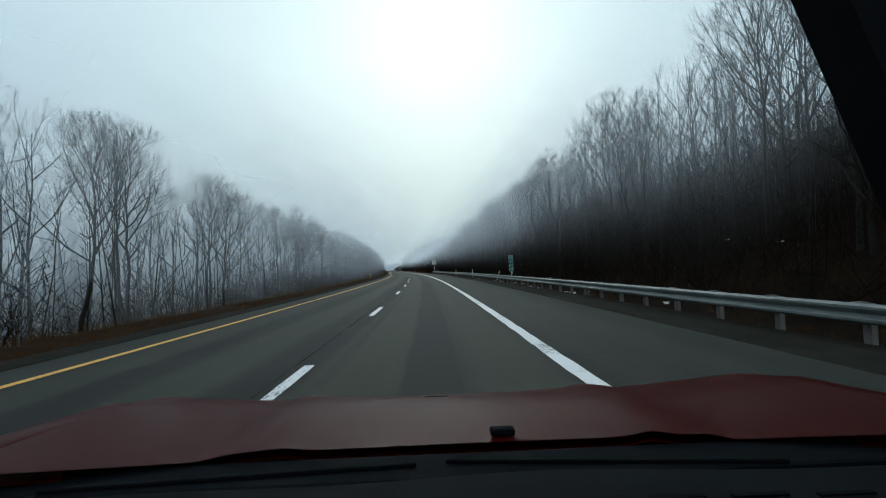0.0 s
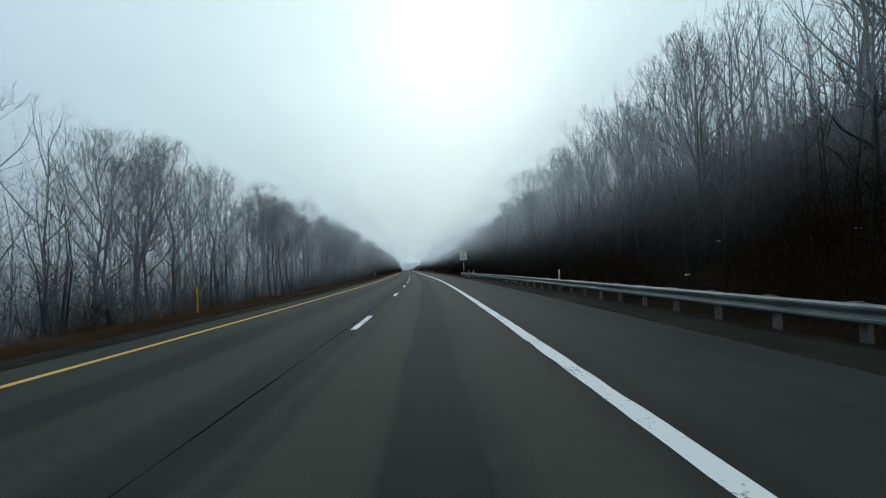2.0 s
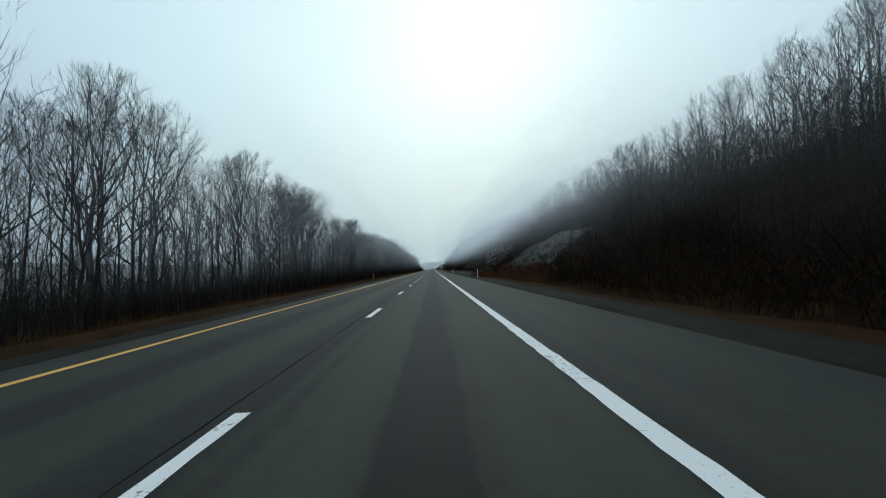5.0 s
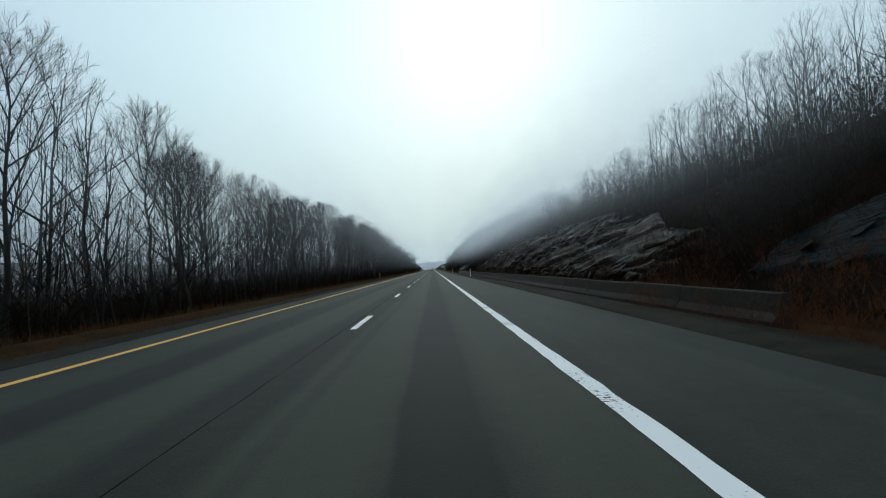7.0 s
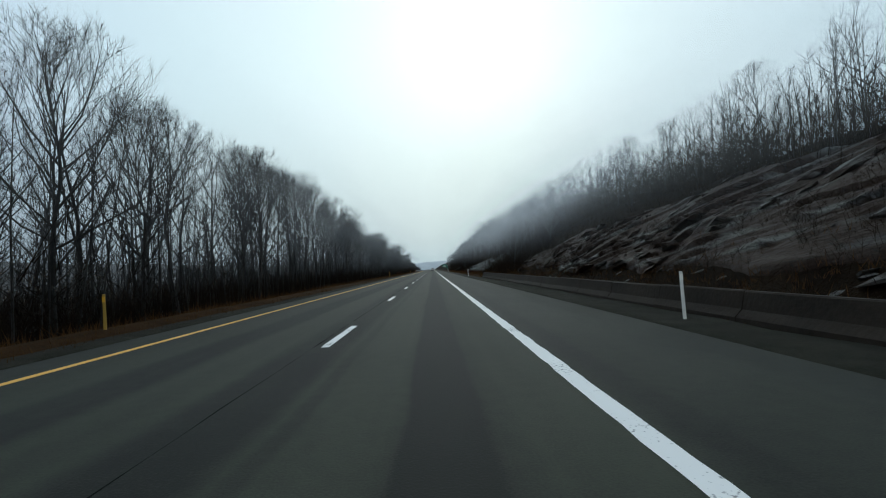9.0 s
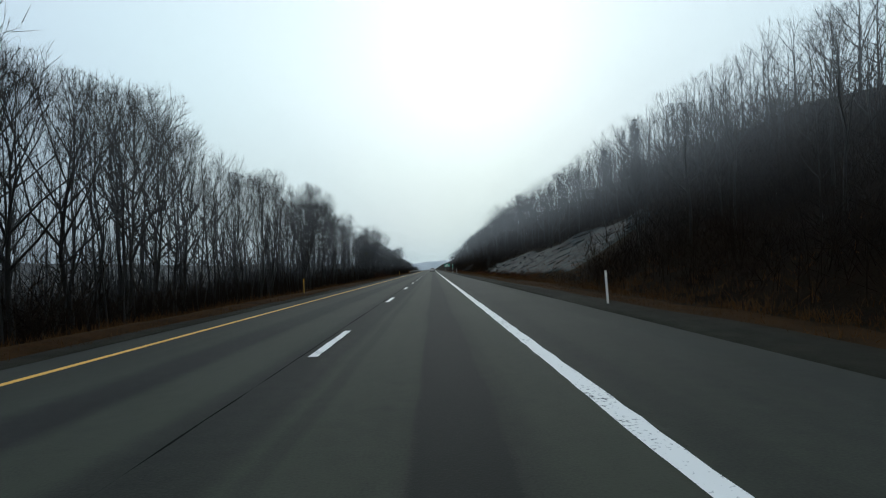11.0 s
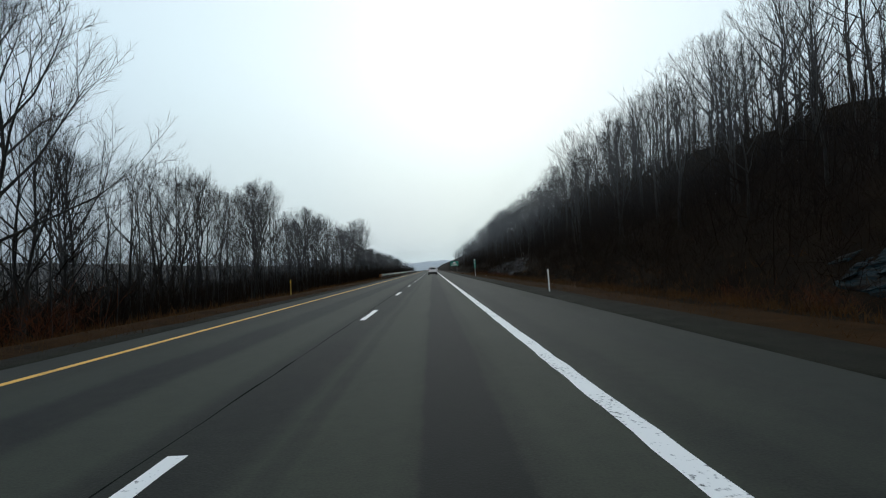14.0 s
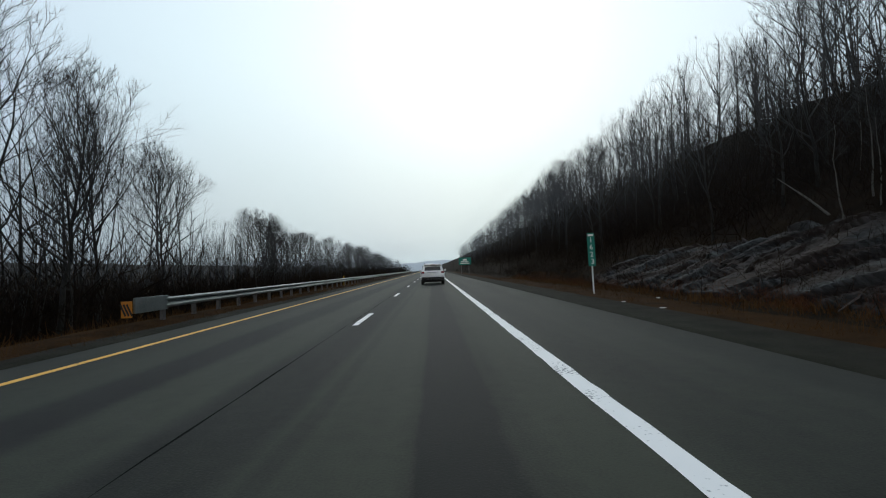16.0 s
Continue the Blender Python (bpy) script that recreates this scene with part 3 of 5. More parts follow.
TALL = [grow(s_, 14.0, 1.15, 13, 6, 6, 5, 0.34 + 0.05 * (s_ % 3)) for s_ in range(11, 16)]
BROAD = [grow(s_, 13.0, 1.6, 14, 7, 7, 6, 0.27) for s_ in range(31, 35)]
THIN = [grow(s_, 12.0, 0.62, 10, 5, 5, 6, 0.40, radius=0.075) for s_ in range(51, 54)]
SPARSE = [grow(s_, 13.0, 1.25, 8, 4, 4, 1, 0.26, cheap=True) for s_ in range(71, 77)]
tree_forms = []
for kind_, forms in (("tall", TALL), ("broad", BROAD), ("thin", THIN)):
    for tv_, tt_, cv_, ct_ in forms:
        tree_forms.append((kind_, raw_mesh("trunk", tv_, tt_, M_BARK, True), raw_mesh("crown", cv_, ct_, M_TWIG)))
LABELS = {
    "tall": "tall leafless grey-barked tree in the roadside wood",
    "broad": "broad bare-limbed oak-like tree at the wood's edge",
    "thin": "slender bare young tree among the roadside woods",
}


def plant(form, s, u, scale, turn, rng, group):
    kind_, trunk_me, crown_me = form
    z = float(land(s, u))
    m = Matrix.Translation(at(s, u, z - 0.1)) @ Matrix.Rotation(turn, 4, "Z") @ Matrix.Rotation(rng.gauss(0, 0.035), 4, "X")
    tree = empty("tree", m, LABELS[kind_], "tree", group)
    tree.scale = (scale, scale, scale * rng.uniform(0.96, 1.04))
    child("trunk", trunk_me, tree)
    child("crown", crown_me, tree)


HILL = [("broad", raw_mesh("trunk", f_[0], f_[1], M_BARK, True), raw_mesh("crown", f_[2], f_[3], M_TWIG)) for f_ in (grow(s_, 13.0, 1.45, 15, 6, 6, 5, 0.14) for s_ in range(91, 95))]


def of_kind(*kinds):
    return [f for f in tree_forms if f[0] in kinds]


rng_t = random.Random(21)


def left_height(s):
    """Top of the wood on the falling bank, 14 m off the road's line."""
    return float(np.interp(s, (0, 40, 65, 85, 115, 140, 170, 230, 260, 285, 300, 330, 385, 430, 442, 452, 478, 492, 505, 522, 531, 540, 560), (8.6, 8.7, 8.2, 9.0, 9.7, 9.8, 10.9, 11.3, 9.7, 9.9, 12.0, 12.6, 11.0, 11.0, 10.4, 8.3, 9.2, 8.0, 9.0, 9.6, 8.4, 6.8, 6.6)))


def right_height(s):
    """Top of the wood on the hillside, 15 m off the road's line."""
    return float(np.interp(s, (0, 30, 48, 70, 110, 125, 136, 144, 160, 185, 205, 258, 270, 300, 385, 398, 422, 431, 440, 451, 480, 500, 515, 533, 570, 700), (15.0, 15.4, 16.6, 16.2, 15.6, 15.2, 14.6, 12.6, 11.7, 11.8, 10.2, 12.0, 11.3, 10.6, 11.2, 12.6, 12.6, 12.2, 13.4, 12.9, 14.4, 16.4, 15.2, 13.2, 14, 14)))


def left_tree(s, u):
    """Height of a tree at (s, u) whose top meets the wood's outline."""
    return 1.3 + (left_height(s) - 1.3) * -u / 14.0 - float(land(s, u))


def right_tree(s, u):
    return min(1.3 + (right_height(s) - 1.3) * u / 15.0 - float(land(s, u)), 15.5) if right_height(s) * u / 15.0 > float(land(s, u)) + 4.5 else 4.5


s_ = 2.0
while s_ < 640:
    u_ = -rng_t.uniform(11.5, 16.5)
    h_ = left_tree(s_, u_) * rng_t.uniform(0.92, 1.10)
    plant(rng_t.choice(of_kind("tall", "tall", "thin")[: 7 if rng_t.random() < 0.75 else 99] if rng_t.random() < 0.42 else of_kind("broad")), s_, u_, h_ / 14.0, rng_t.uniform(0, 6.28), rng_t, "wood on the falling bank")
    s_ += rng_t.uniform(2.2, 4.2) * (0.85 if s_ < 180 else 1 if s_ < 536 else 1.5)
for s_, u_, k_ in ((437.0, -11.8, 0.88), (442.0, -12.0, 0.84), (513.5, -12.0, 0.80), (518.0, -12.4, 0.78), (290.0, -11.8, 0.72), (394.0, -11.9, 0.84), (452.5, -11.6, 0.84), (141.0, -12.0, 0.78)):
    plant(of_kind("broad")[int(s_) % 4], s_, u_, k_, s_, rng_t, "wood on the falling bank")
s_ = 4.0
while s_ < 640:
    rocky = 140 < s_ < 350 or s_ > 385
    u_ = rng_t.uniform(18.5, 25) if rocky else rng_t.uniform(11.5, 18)
    h_ = right_tree(s_, u_) * rng_t.uniform(0.70, 1.06)
    plant(rng_t.choice(of_kind("tall") + HILL if not rocky else HILL + of_kind("thin")), s_, u_, h_ / 13.4, rng_t.uniform(0, 6.28), rng_t, "wood on the hillside")
    s_ += rng_t.uniform(3.4, 6.6)


for k in range(24):
    s_ = rng_t.uniform(126, 200)
    u_ = rng_t.uniform(12.0, 24.0)
    plant(rng_t.choice(HILL), s_, u_, right_tree(s_, u_) * rng_t.uniform(0.75, 0.98) / 14.0, rng_t.uniform(0, 6.28), rng_t, "wood on the hillside")
for s_, u_, k_ in ((430.6, 9.9, 0.36), (431.2, 10.1, 0.33), (431.5, 9.8, 0.30), (438.6, 10.4, 0.22), (439.5, 10.6, 0.20)):
    plant(of_kind("thin")[int(s_ * 2) % 3], s_, u_, k_, s_, rng_t, "saplings below the slab")
LABELS["birch"] = "slender pale-barked birch on the hillside"
birch_forms = [("birch", raw_mesh("trunk", f_[0], f_[1], M_BIRCH, True), raw_mesh("crown", f_[2], f_[3], M_TWIG)) for f_ in THIN[:2]]
for k in range(8):
    s_ = rng_t.uniform(480, 545)
    plant(birch_forms[k % 2], s_, rng_t.uniform(14.5, 22), rng_t.uniform(0.30, 0.50), rng_t.uniform(0, 6.28), rng_t, "wood on the hillside")
lv_, lt_ = [], []
limb(lv_, lt_, [at(520.0, 15.6, float(land(520.0, 15.6)) - 0.2), at(521.0, 15.4, float(land(521.0, 15.4)) + 0.9), at(522.2, 15.1, float(land(522.2, 15.1)) + 2.2)], [0.05, 0.04, 0.012], 7)
fallen = tagged(new("fallen_tree", raw_mesh("fallen_tree", [tuple(v) for v in lv_], lt_, M_BIRCH, True)), "pale bare fallen trunk leaning in the hillside brush", "fallen tree")


def spruce(seed, height):
    """An evergreen: whorls of drooping boughs set with needle sprays."""
    rng = random.Random(seed)
    tv, tt, cv, ct = [], [], [], []
    limb(tv, tt, [(0, 0, -0.4), (0.05, 0, height * 0.5), (0, 0, height)], [0.13, 0.08, 0.012], 6)
    for k in range(26):
        f = 0.10 + 0.88 * k / 26
        reach = height * 0.20 * (1 - f) ** 0.8 + 0.2
        for j in range(7):
            a = j * 0.9 + k * 0.37 + rng.uniform(-0.3, 0.3)
            out = Vector((math.cos(a), math.sin(a), rng.uniform(-0.45, -0.1))).normalized()
            r = reach * rng.uniform(0.7, 1.15)
            p = Vector((0, 0, height * f + rng.uniform(-0.12, 0.12)))
            sliver(cv, ct, p, out, r, 0.05, rng)
            for _ in range(9):
                q = p + out * r * rng.uniform(0.2, 1.0)
                d = (out + Vector((rng.gauss(0, 0.6), rng.gauss(0, 0.6), rng.gauss(-0.2, 0.3)))).normalized()
                sliver(cv, ct, q, d, rng.uniform(0.18, 0.42), 0.045, rng)
    return raw_mesh("trunk", [tuple(v) for v in tv], tt, M_BARK, True), raw_mesh("crown", [tuple(v) for v in cv], ct, M_NEEDLE)


M_NEEDLE = material("spruce_needles", (0.012, 0.02, 0.012), (0.035, 0.05, 0.028), 1.5, 0.8, 0.0)
LABELS["spruce"] = "dark green spruce standing among bare trees"
spruce_form = ("spruce", *spruce(3, 10.0))
for s_, u_, k_ in ((406, 25.5, 0.95), (411, 28.0, 1.1), (417, 26.5, 0.9), (424, 29.0, 1.0)):
    plant(spruce_form, s_, u_, k_, s_ * 1.3, rng_t, "wood on the hillside")


def scatter(name, forms, spots, mats, label, category):
    """Many far trees or bushes joined into one object: forms are (verts, tris), spots are (s, u, scale, turn, drop)."""
    vs, ts, n = [], [], 0
    for i, (s, u, k, turn, drop) in enumerate(spots):
        v, t = forms[i % len(forms)]
        c, sn = math.cos(turn), math.sin(turn)
        p = at(s, u, float(land(s, u)) - drop)
        w = np.empty_like(v)
        w[:, 0] = (v[:, 0] * c - v[:, 1] * sn) * k + p.x
        w[:, 1] = (v[:, 0] * sn + v[:, 1] * c) * k + p.y
        w[:, 2] = v[:, 2] * k + p.z
        vs.append(w)
        ts.append(t + n)
        n += len(v)
    return tagged(new(name, raw_mesh(name, np.concatenate(vs), np.concatenate(ts), mats)), label, category, kind="stuff")


sparse_forms = [(np.concatenate([a, c]), np.concatenate([b, d + len(a)])) for a, b, c, d in SPARSE]
rng_w = random.Random(33)


def stretches(name, forms, spots, mat, label, category, length=45.0):
    """Scatter in stretches along the road."""
    bins = {}
    for q in spots:
        bins.setdefault(int(q[0] // length), []).append(q)
    for k in sorted(bins):
        scatter(name, forms, bins[k], mat, label, category)


def sapling(seed, height):
    """A thin understorey stem with a wisp of twigs."""
    rng = random.Random(seed)
    v, tr = [], []
    top = Vector((rng.gauss(0, 0.5), rng.gauss(0, 0.5), height))
    limb(v, tr, [Vector((0, 0, -0.3)), top * 0.5 + Vector((rng.gauss(0, 0.2), rng.gauss(0, 0.2), 0)), top], [0.045, 0.032, 0.01], 3)
    for _ in range(16):
        f = rng.uniform(0.3, 0.98)
        d = Vector((rng.gauss(0, 0.6), rng.gauss(0, 0.6), rng.uniform(0.5, 1.2))).normalized()
        sliver(v, tr, top * f, d, rng.uniform(0.6, 1.7), 0.022, rng)
    return np.array([tuple(x) for x in v]), np.array(tr)


SAPLINGS = [sapling(i, 7.5) for i in range(8)]
spots = []
for s_ in np.arange(-10, 740, 3.4):
    for lo, hi in ((15.5, 19), (19, 25), (25, 34), (34, 48), (48, 70)):
        if s_ > 540 and rng_w.random() < 0.1:
            continue
        u_ = -rng_w.uniform(lo, hi)
        s2 = float(s_) + rng_w.uniform(-2, 2)
        spots.append((s2, u_, min(left_tree(s2, u_), left_height(s2) + 5.0) / 13.0 * rng_w.uniform(0.82, 1.0), rng_w.uniform(0, 6.28), 0.1))
for _ in range(220):
    s2, u_ = rng_w.uniform(-20, 950), -rng_w.uniform(85, 190)
    spots.append((s2, u_, rng_w.uniform(0.9, 1.35), rng_w.uniform(0, 6.28), 0.1))
stretches("far_woods", sparse_forms, [p for p in spots if p[0] > -0.7 * p[1]], M_TWIG, "deep leafless woods falling away into mist", "woods", 260)
spots = []
for _ in range(4600):
    s2, u_ = rng_w.uniform(-5, 760), -11.5 - abs(rng_w.gauss(0, 13))
    spots.append((s2, u_, left_height(s2) / 10.5 * rng_w.uniform(0.5, 1.05), rng_w.uniform(0, 6.28), 0.0))
stretches("saplings", SAPLINGS, spots, M_TWIG, "crowd of thin bare stems under the taller trees", "woods", 260)
spots = []
for s_ in np.arange(-10, 780, 3.4):
    for lo, hi in ((11.5, 15), (15, 20), (20, 27)) if s_ < 145 else ((15, 20), (20, 25), (25, 31)):
        s2 = float(s_) + rng_w.uniform(-2, 2)
        u_ = rng_w.uniform(lo, hi)
        if (195 < s2 < 355 or 392 < s2 < 458) and u_ < 20:
            u_ += 6
        if 500 < s2 < 540 and u_ < 14.5:
            u_ += 5
        spots.append((s2, u_, right_tree(s2, u_) / 13.0 * rng_w.uniform(0.6, 1.0), rng_w.uniform(0, 6.28), 0.1))
for s_ in np.arange(-10, 700, 3.0):
    if 200 < s_ < 375:
        continue
    for lo, hi in ((24, 31), (31, 39), (39, 50)):
        s2, u_ = float(s_) + rng_w.uniform(-1.5, 1.5), rng_w.uniform(lo, hi)
        spots.append((s2, u_, right_tree(s2, u_) / 13.0 * rng_w.uniform(0.75, 0.98), rng_w.uniform(0, 6.28), 0.1))
stretches("hillside_woods", sparse_forms, [p for p in spots if p[0] > 0.6 * p[1]], M_TWIG, "leafless woods covering the rising hillside", "woods", 260)
spots = []
while len(spots) < 4700:
    s2, u_ = rng_w.uniform(-5, 760), 10.5 + abs(rng_w.gauss(0, 13))
    if (203 < s2 < 350 and u_ < 17.0) or (384 < s2 < 456 and u_ < 20.5) or (s2 > 456 and u_ < 17.0):
        if rng_w.random() < (0.96 if s2 < 380 or s2 > 456 else 0.995):
            continue
    spots.append((s2, u_, right_tree(s2, u_) / 14.0 * rng_w.uniform(0.4, 0.9), rng_w.uniform(0, 6.28), 0.0))
for _ in range(1500):
    s2 = rng_w.uniform(190, 470)
    spots.append((s2, rng_w.uniform(18.0 if s2 < 390 else 21.5, 30), rng_w.uniform(0.35, 0.75), rng_w.uniform(0, 6.28), 0.0))
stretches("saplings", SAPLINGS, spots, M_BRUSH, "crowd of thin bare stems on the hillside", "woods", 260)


# ---- undergrowth and grass ----
def bush(seed, height, stems, twigs):
    rng = random.Random(seed)
    v, t = [], []
    for _ in range(stems):
        p = Vector((rng.gauss(0, 0.45), rng.gauss(0, 0.45), -0.1))
        d = Vector((rng.gauss(0, 0.45), rng.gauss(0, 0.45), 1)).normalized()
        h = height * rng.uniform(0.6, 1.1)
        sliver(v, t, p, d, h, 0.011, rng)
        for _ in range(twigs):
            q = p + d * h * rng.uniform(0.2, 0.9)
            e = (d + Vector((rng.gauss(0, 0.7), rng.gauss(0, 0.7), rng.gauss(0.1, 0.4)))).normalized()
            sliver(v, t, q, e, h * rng.uniform(0.3, 0.65), 0.010, rng)
    return np.array([tuple(x) for x in v]), np.array(t)


def tuft(seed, height, blades):
    rng = random.Random(seed)
    v, t = [], []
    for _ in range(blades):
        p = Vector((rng.gauss(0, 0.22), rng.gauss(0, 0.22), -0.03))
        d = Vector((rng.gauss(0, 0.5), rng.gauss(0, 0.5), 1)).normalized()
        sliver(v, t, p, d, height * rng.uniform(0.5, 1.2), 0.012, rng)
    return np.array([tuple(x) for x in v]), np.array(t)


BUSHES = [bush(i, 2.2, 8, 4) for i in range(5)]
TUFTS = [tuft(i, 0.42, 11) for i in range(5)]
rng_b = random.Random(8)


def rocky_at(s, u):
    return (211 < s < 240 and 11.5 < u < 17.3) or (244 < s < 350 and 11 < u < 17.5) or (383 < s < 456 and 10.8 < u < 20.5) or (503 < s < 536 and 10.5 < u < 15.2)


spots = []
for _ in range(1500):
    s_ = rng_b.uniform(-5, 700)
    spots.append((s_, -10.2 - abs(rng_b.gauss(0, 4)), rng_b.uniform(0.35, 1.0), rng_b.uniform(0, 6.28), 0.0))
for _ in range(2100):
    s_ = rng_b.uniform(-5, 740)
    spots.append((s_, -14.0 - abs(rng_b.gauss(0, 9)), rng_b.uniform(1.2, 2.4), rng_b.uniform(0, 6.28), 0.0))
for _ in range(1700):
    spots.append((rng_b.uniform(20, 740), -20.0 - rng_b.uniform(0, 45), rng_b.uniform(2.2, 3.6), rng_b.uniform(0, 6.28), 0.0))
for _ in range(1300):
    spots.append((rng_b.uniform(180, 570), -15.0 - rng_b.uniform(0, 26), rng_b.uniform(1.5, 2.7), rng_b.uniform(0, 6.28), 0.0))
for _ in range(1000):
    spots.append((rng_b.uniform(-5, 540), -10.8 - rng_b.uniform(0, 5), rng_b.uniform(0.6, 1.35), rng_b.uniform(0, 6.28), 0.0))
for _ in range(420):
    spots.append((rng_b.uniform(498, 600), -10.6 - rng_b.uniform(0, 6), rng_b.uniform(0.7, 1.5), rng_b.uniform(0, 6.28), 0.0))
for _ in range(900):
    spots.append((rng_b.uniform(505, 760), -12.5 - abs(rng_b.gauss(0, 14)), rng_b.uniform(1.2, 2.5), rng_b.uniform(0, 6.28), 0.0))
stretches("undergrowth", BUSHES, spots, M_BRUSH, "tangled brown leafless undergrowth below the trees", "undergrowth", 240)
spots = []
while len(spots) < 2200:
    s_, u_ = rng_b.uniform(150, 500), rng_b.uniform(9.9, 15.0)
    if not (383 < s_ < 457 and u_ > 11.0):
        spots.append((s_, u_, rng_b.uniform(0.22, 0.62), rng_b.uniform(0, 6.28), 0.0))
for s_a, s_b, u_a, u_b in ((209, 240, 12.8, 17.4), (243, 352, 15.0, 19.8), (398, 455, 14.0, 22.0)):
    for _ in range(260):  # brush that hangs over the rock's upper edge
        s_ = rng_b.uniform(s_a, s_b)
        k_ = (s_ - s_a) / (s_b - s_a)
        edge_ = np.interp(k_, (0, 0.33, 0.67, 1), (22.0, 21.5, 18.5, 13.4)) if s_a == 398 else (np.interp(k_, (0, 0.2, 0.45, 0.8, 1), (14, 18, 19.6, 17, 14)) if s_a == 243 else np.interp(k_, (0, 0.33, 0.67, 1), (17.0, 18.0, 17.2, 12.8)))
        spots.append((s_, float(edge_) + rng_b.uniform(-0.3, 2.2), rng_b.uniform(0.3, 0.8), rng_b.uniform(0, 6.28), 0.0))
while len(spots) < 5200:
    s_, u_ = rng_b.uniform(-5, 720), 9.6 + abs(rng_b.gauss(0, 12))
    if rocky_at(s_, u_) and rng_b.random() < 0.94:
        continue
    spots.append((s_, u_, rng_b.uniform(0.22, 0.6) if u_ < 13.5 and s_ > 195 else rng_b.uniform(0.5, 1.0) if u_ < 18 else rng_b.uniform(0.9, 2.0), rng_b.uniform(0, 6.28), 0.0))
for _ in range(1500):
    s_ = rng_b.choice((rng_b.uniform(-5, 150), rng_b.uniform(380, 620)))
    spots.append((s_, rng_b.uniform(22 if 390 < s_ < 458 else 14, 40), rng_b.uniform(1.2, 2.4), rng_b.uniform(0, 6.28), 0.0))
for _ in range(1300):
    s_ = rng_b.uniform(0, 640)
    lo_ = 18.5 if 195 < s_ < 390 else 22 if 390 <= s_ < 458 else 13.5
    spots.append((s_, rng_b.uniform(lo_, lo_ + 16), rng_b.uniform(1.2, 2.3), rng_b.uniform(0, 6.28), 0.0))
for _ in range(260):
    spots.append((rng_b.uniform(239, 247), rng_b.uniform(10.6, 19), rng_b.uniform(0.35, 1.0), rng_b.uniform(0, 6.28), 0.0))
for _ in range(500):
    spots.append((rng_b.uniform(445, 500), rng_b.uniform(11.5, 24), rng_b.uniform(0.4, 1.1), rng_b.uniform(0, 6.28), 0.0))
for _ in range(200):
    spots.append((rng_b.uniform(503, 537), rng_b.uniform(10.8, 15), rng_b.uniform(0.2, 0.5), rng_b.uniform(0, 6.28), 0.0))
for _ in range(900):
    s_, u_ = rng_b.uniform(503, 570), rng_b.uniform(10.0, 23)
    if s_ > 537 or u_ > 15 or u_ < 10.7 or rng_b.random() < 0.25:
        spots.append((s_, u_, rng_b.uniform(0.3, 0.9), rng_b.uniform(0, 6.28), 0.0))
for _ in range(1800):
    s_ = rng_b.uniform(145, 620)
    spots.append((s_, rng_b.uniform(22.0 if 390 < s_ < 458 else 18.0, 33), rng_b.uniform(0.9, 2.2), rng_b.uniform(0, 6.28), 0.0))
for _ in range(900):
    spots.append((rng_b.uniform(-5, 200), 9.4 + abs(rng_b.gauss(0, 3.0)), rng_b.uniform(0.5, 1.5), rng_b.uniform(0, 6.28), 0.0))
for _ in range(380):
    s_ = rng_b.uniform(204, 356)
    spots.append((s_, rng_b.uniform(18.0, 23.0), rng_b.uniform(0.3, 0.9), rng_b.uniform(0, 6.28), 0.0))
for _ in range(640):
    s_ = rng_b.uniform(246, 352)
    spots.append((s_, rng_b.uniform(11.2, 17.5), rng_b.uniform(0.18, 0.5), rng_b.uniform(0, 6.28), 0.0))
for _ in range(360):
    spots.append((rng_b.uniform(350, 382), rng_b.uniform(10.8, 19), rng_b.uniform(0.5, 1.3), rng_b.uniform(0, 6.28), 0.0))
M_RUST = material("russet_brush", (0.045, 0.016, 0.008), (0.13, 0.045, 0.018), 1.0, 0.9, 0.0, spec=0.04)
rust = [(rng_b.uniform(224, 238), rng_b.uniform(5.9, 7.6), rng_b.uniform(0.18, 0.42), rng_b.uniform(0, 6.28), 0.0) for _ in range(70)]
rust += [(rng_b.uniform(206, 246), rng_b.uniform(9.4, 12.2), rng_b.uniform(0.25, 0.7), rng_b.uniform(0, 6.28), 0.0) for _ in range(230)]
rust += [(rng_b.uniform(396, 458), rng_b.uniform(9.9, 11.3), rng_b.uniform(0.2, 0.42), rng_b.uniform(0, 6.28), 0.0) for _ in range(220)]
rust += [(rng_b.uniform(500, 560), rng_b.uniform(9.6, 11.0), rng_b.uniform(0.2, 0.4), rng_b.uniform(0, 6.28), 0.0) for _ in range(150)]
rust += [(rng_b.uniform(446, 456), rng_b.uniform(-12.5, -10.8), rng_b.uniform(0.5, 0.9), rng_b.uniform(0, 6.28), 0.0) for _ in range(26)]
stretches("undergrowth", BUSHES, rust, M_RUST, "russet-leaved low brush beside the verge", "undergrowth", 240)
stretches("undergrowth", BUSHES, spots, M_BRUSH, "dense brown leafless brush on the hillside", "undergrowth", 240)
spots = []
for _ in range(7000):
    spots.append((rng_b.uniform(0, 560), -7.35 - rng_b.random() ** 1.3 * 2.9, rng_b.uniform(0.35, 0.8), rng_b.uniform(0, 6.28), 0.0))
for _ in range(5200):
    spots.append((rng_b.uniform(0, 600), -9.3 - abs(rng_b.gauss(0, 1.1)), rng_b.uniform(0.6, 1.5), rng_b.uniform(0, 6.28), 0.0))
stretches("dead_grass", TUFTS, spots, M_GRASS, "strip of dry brown grass along the verge", "grass", 280)
spots = []
for _ in range(4200):
    s_ = rng_b.uniform(0, 560)
    spots.append((s_, rng_b.uniform(6.7, 9.8), rng_b.uniform(0.3, 0.85) * (0.6 if s_ < 330 else 1.0), rng_b.uniform(0, 6.28), 0.0))
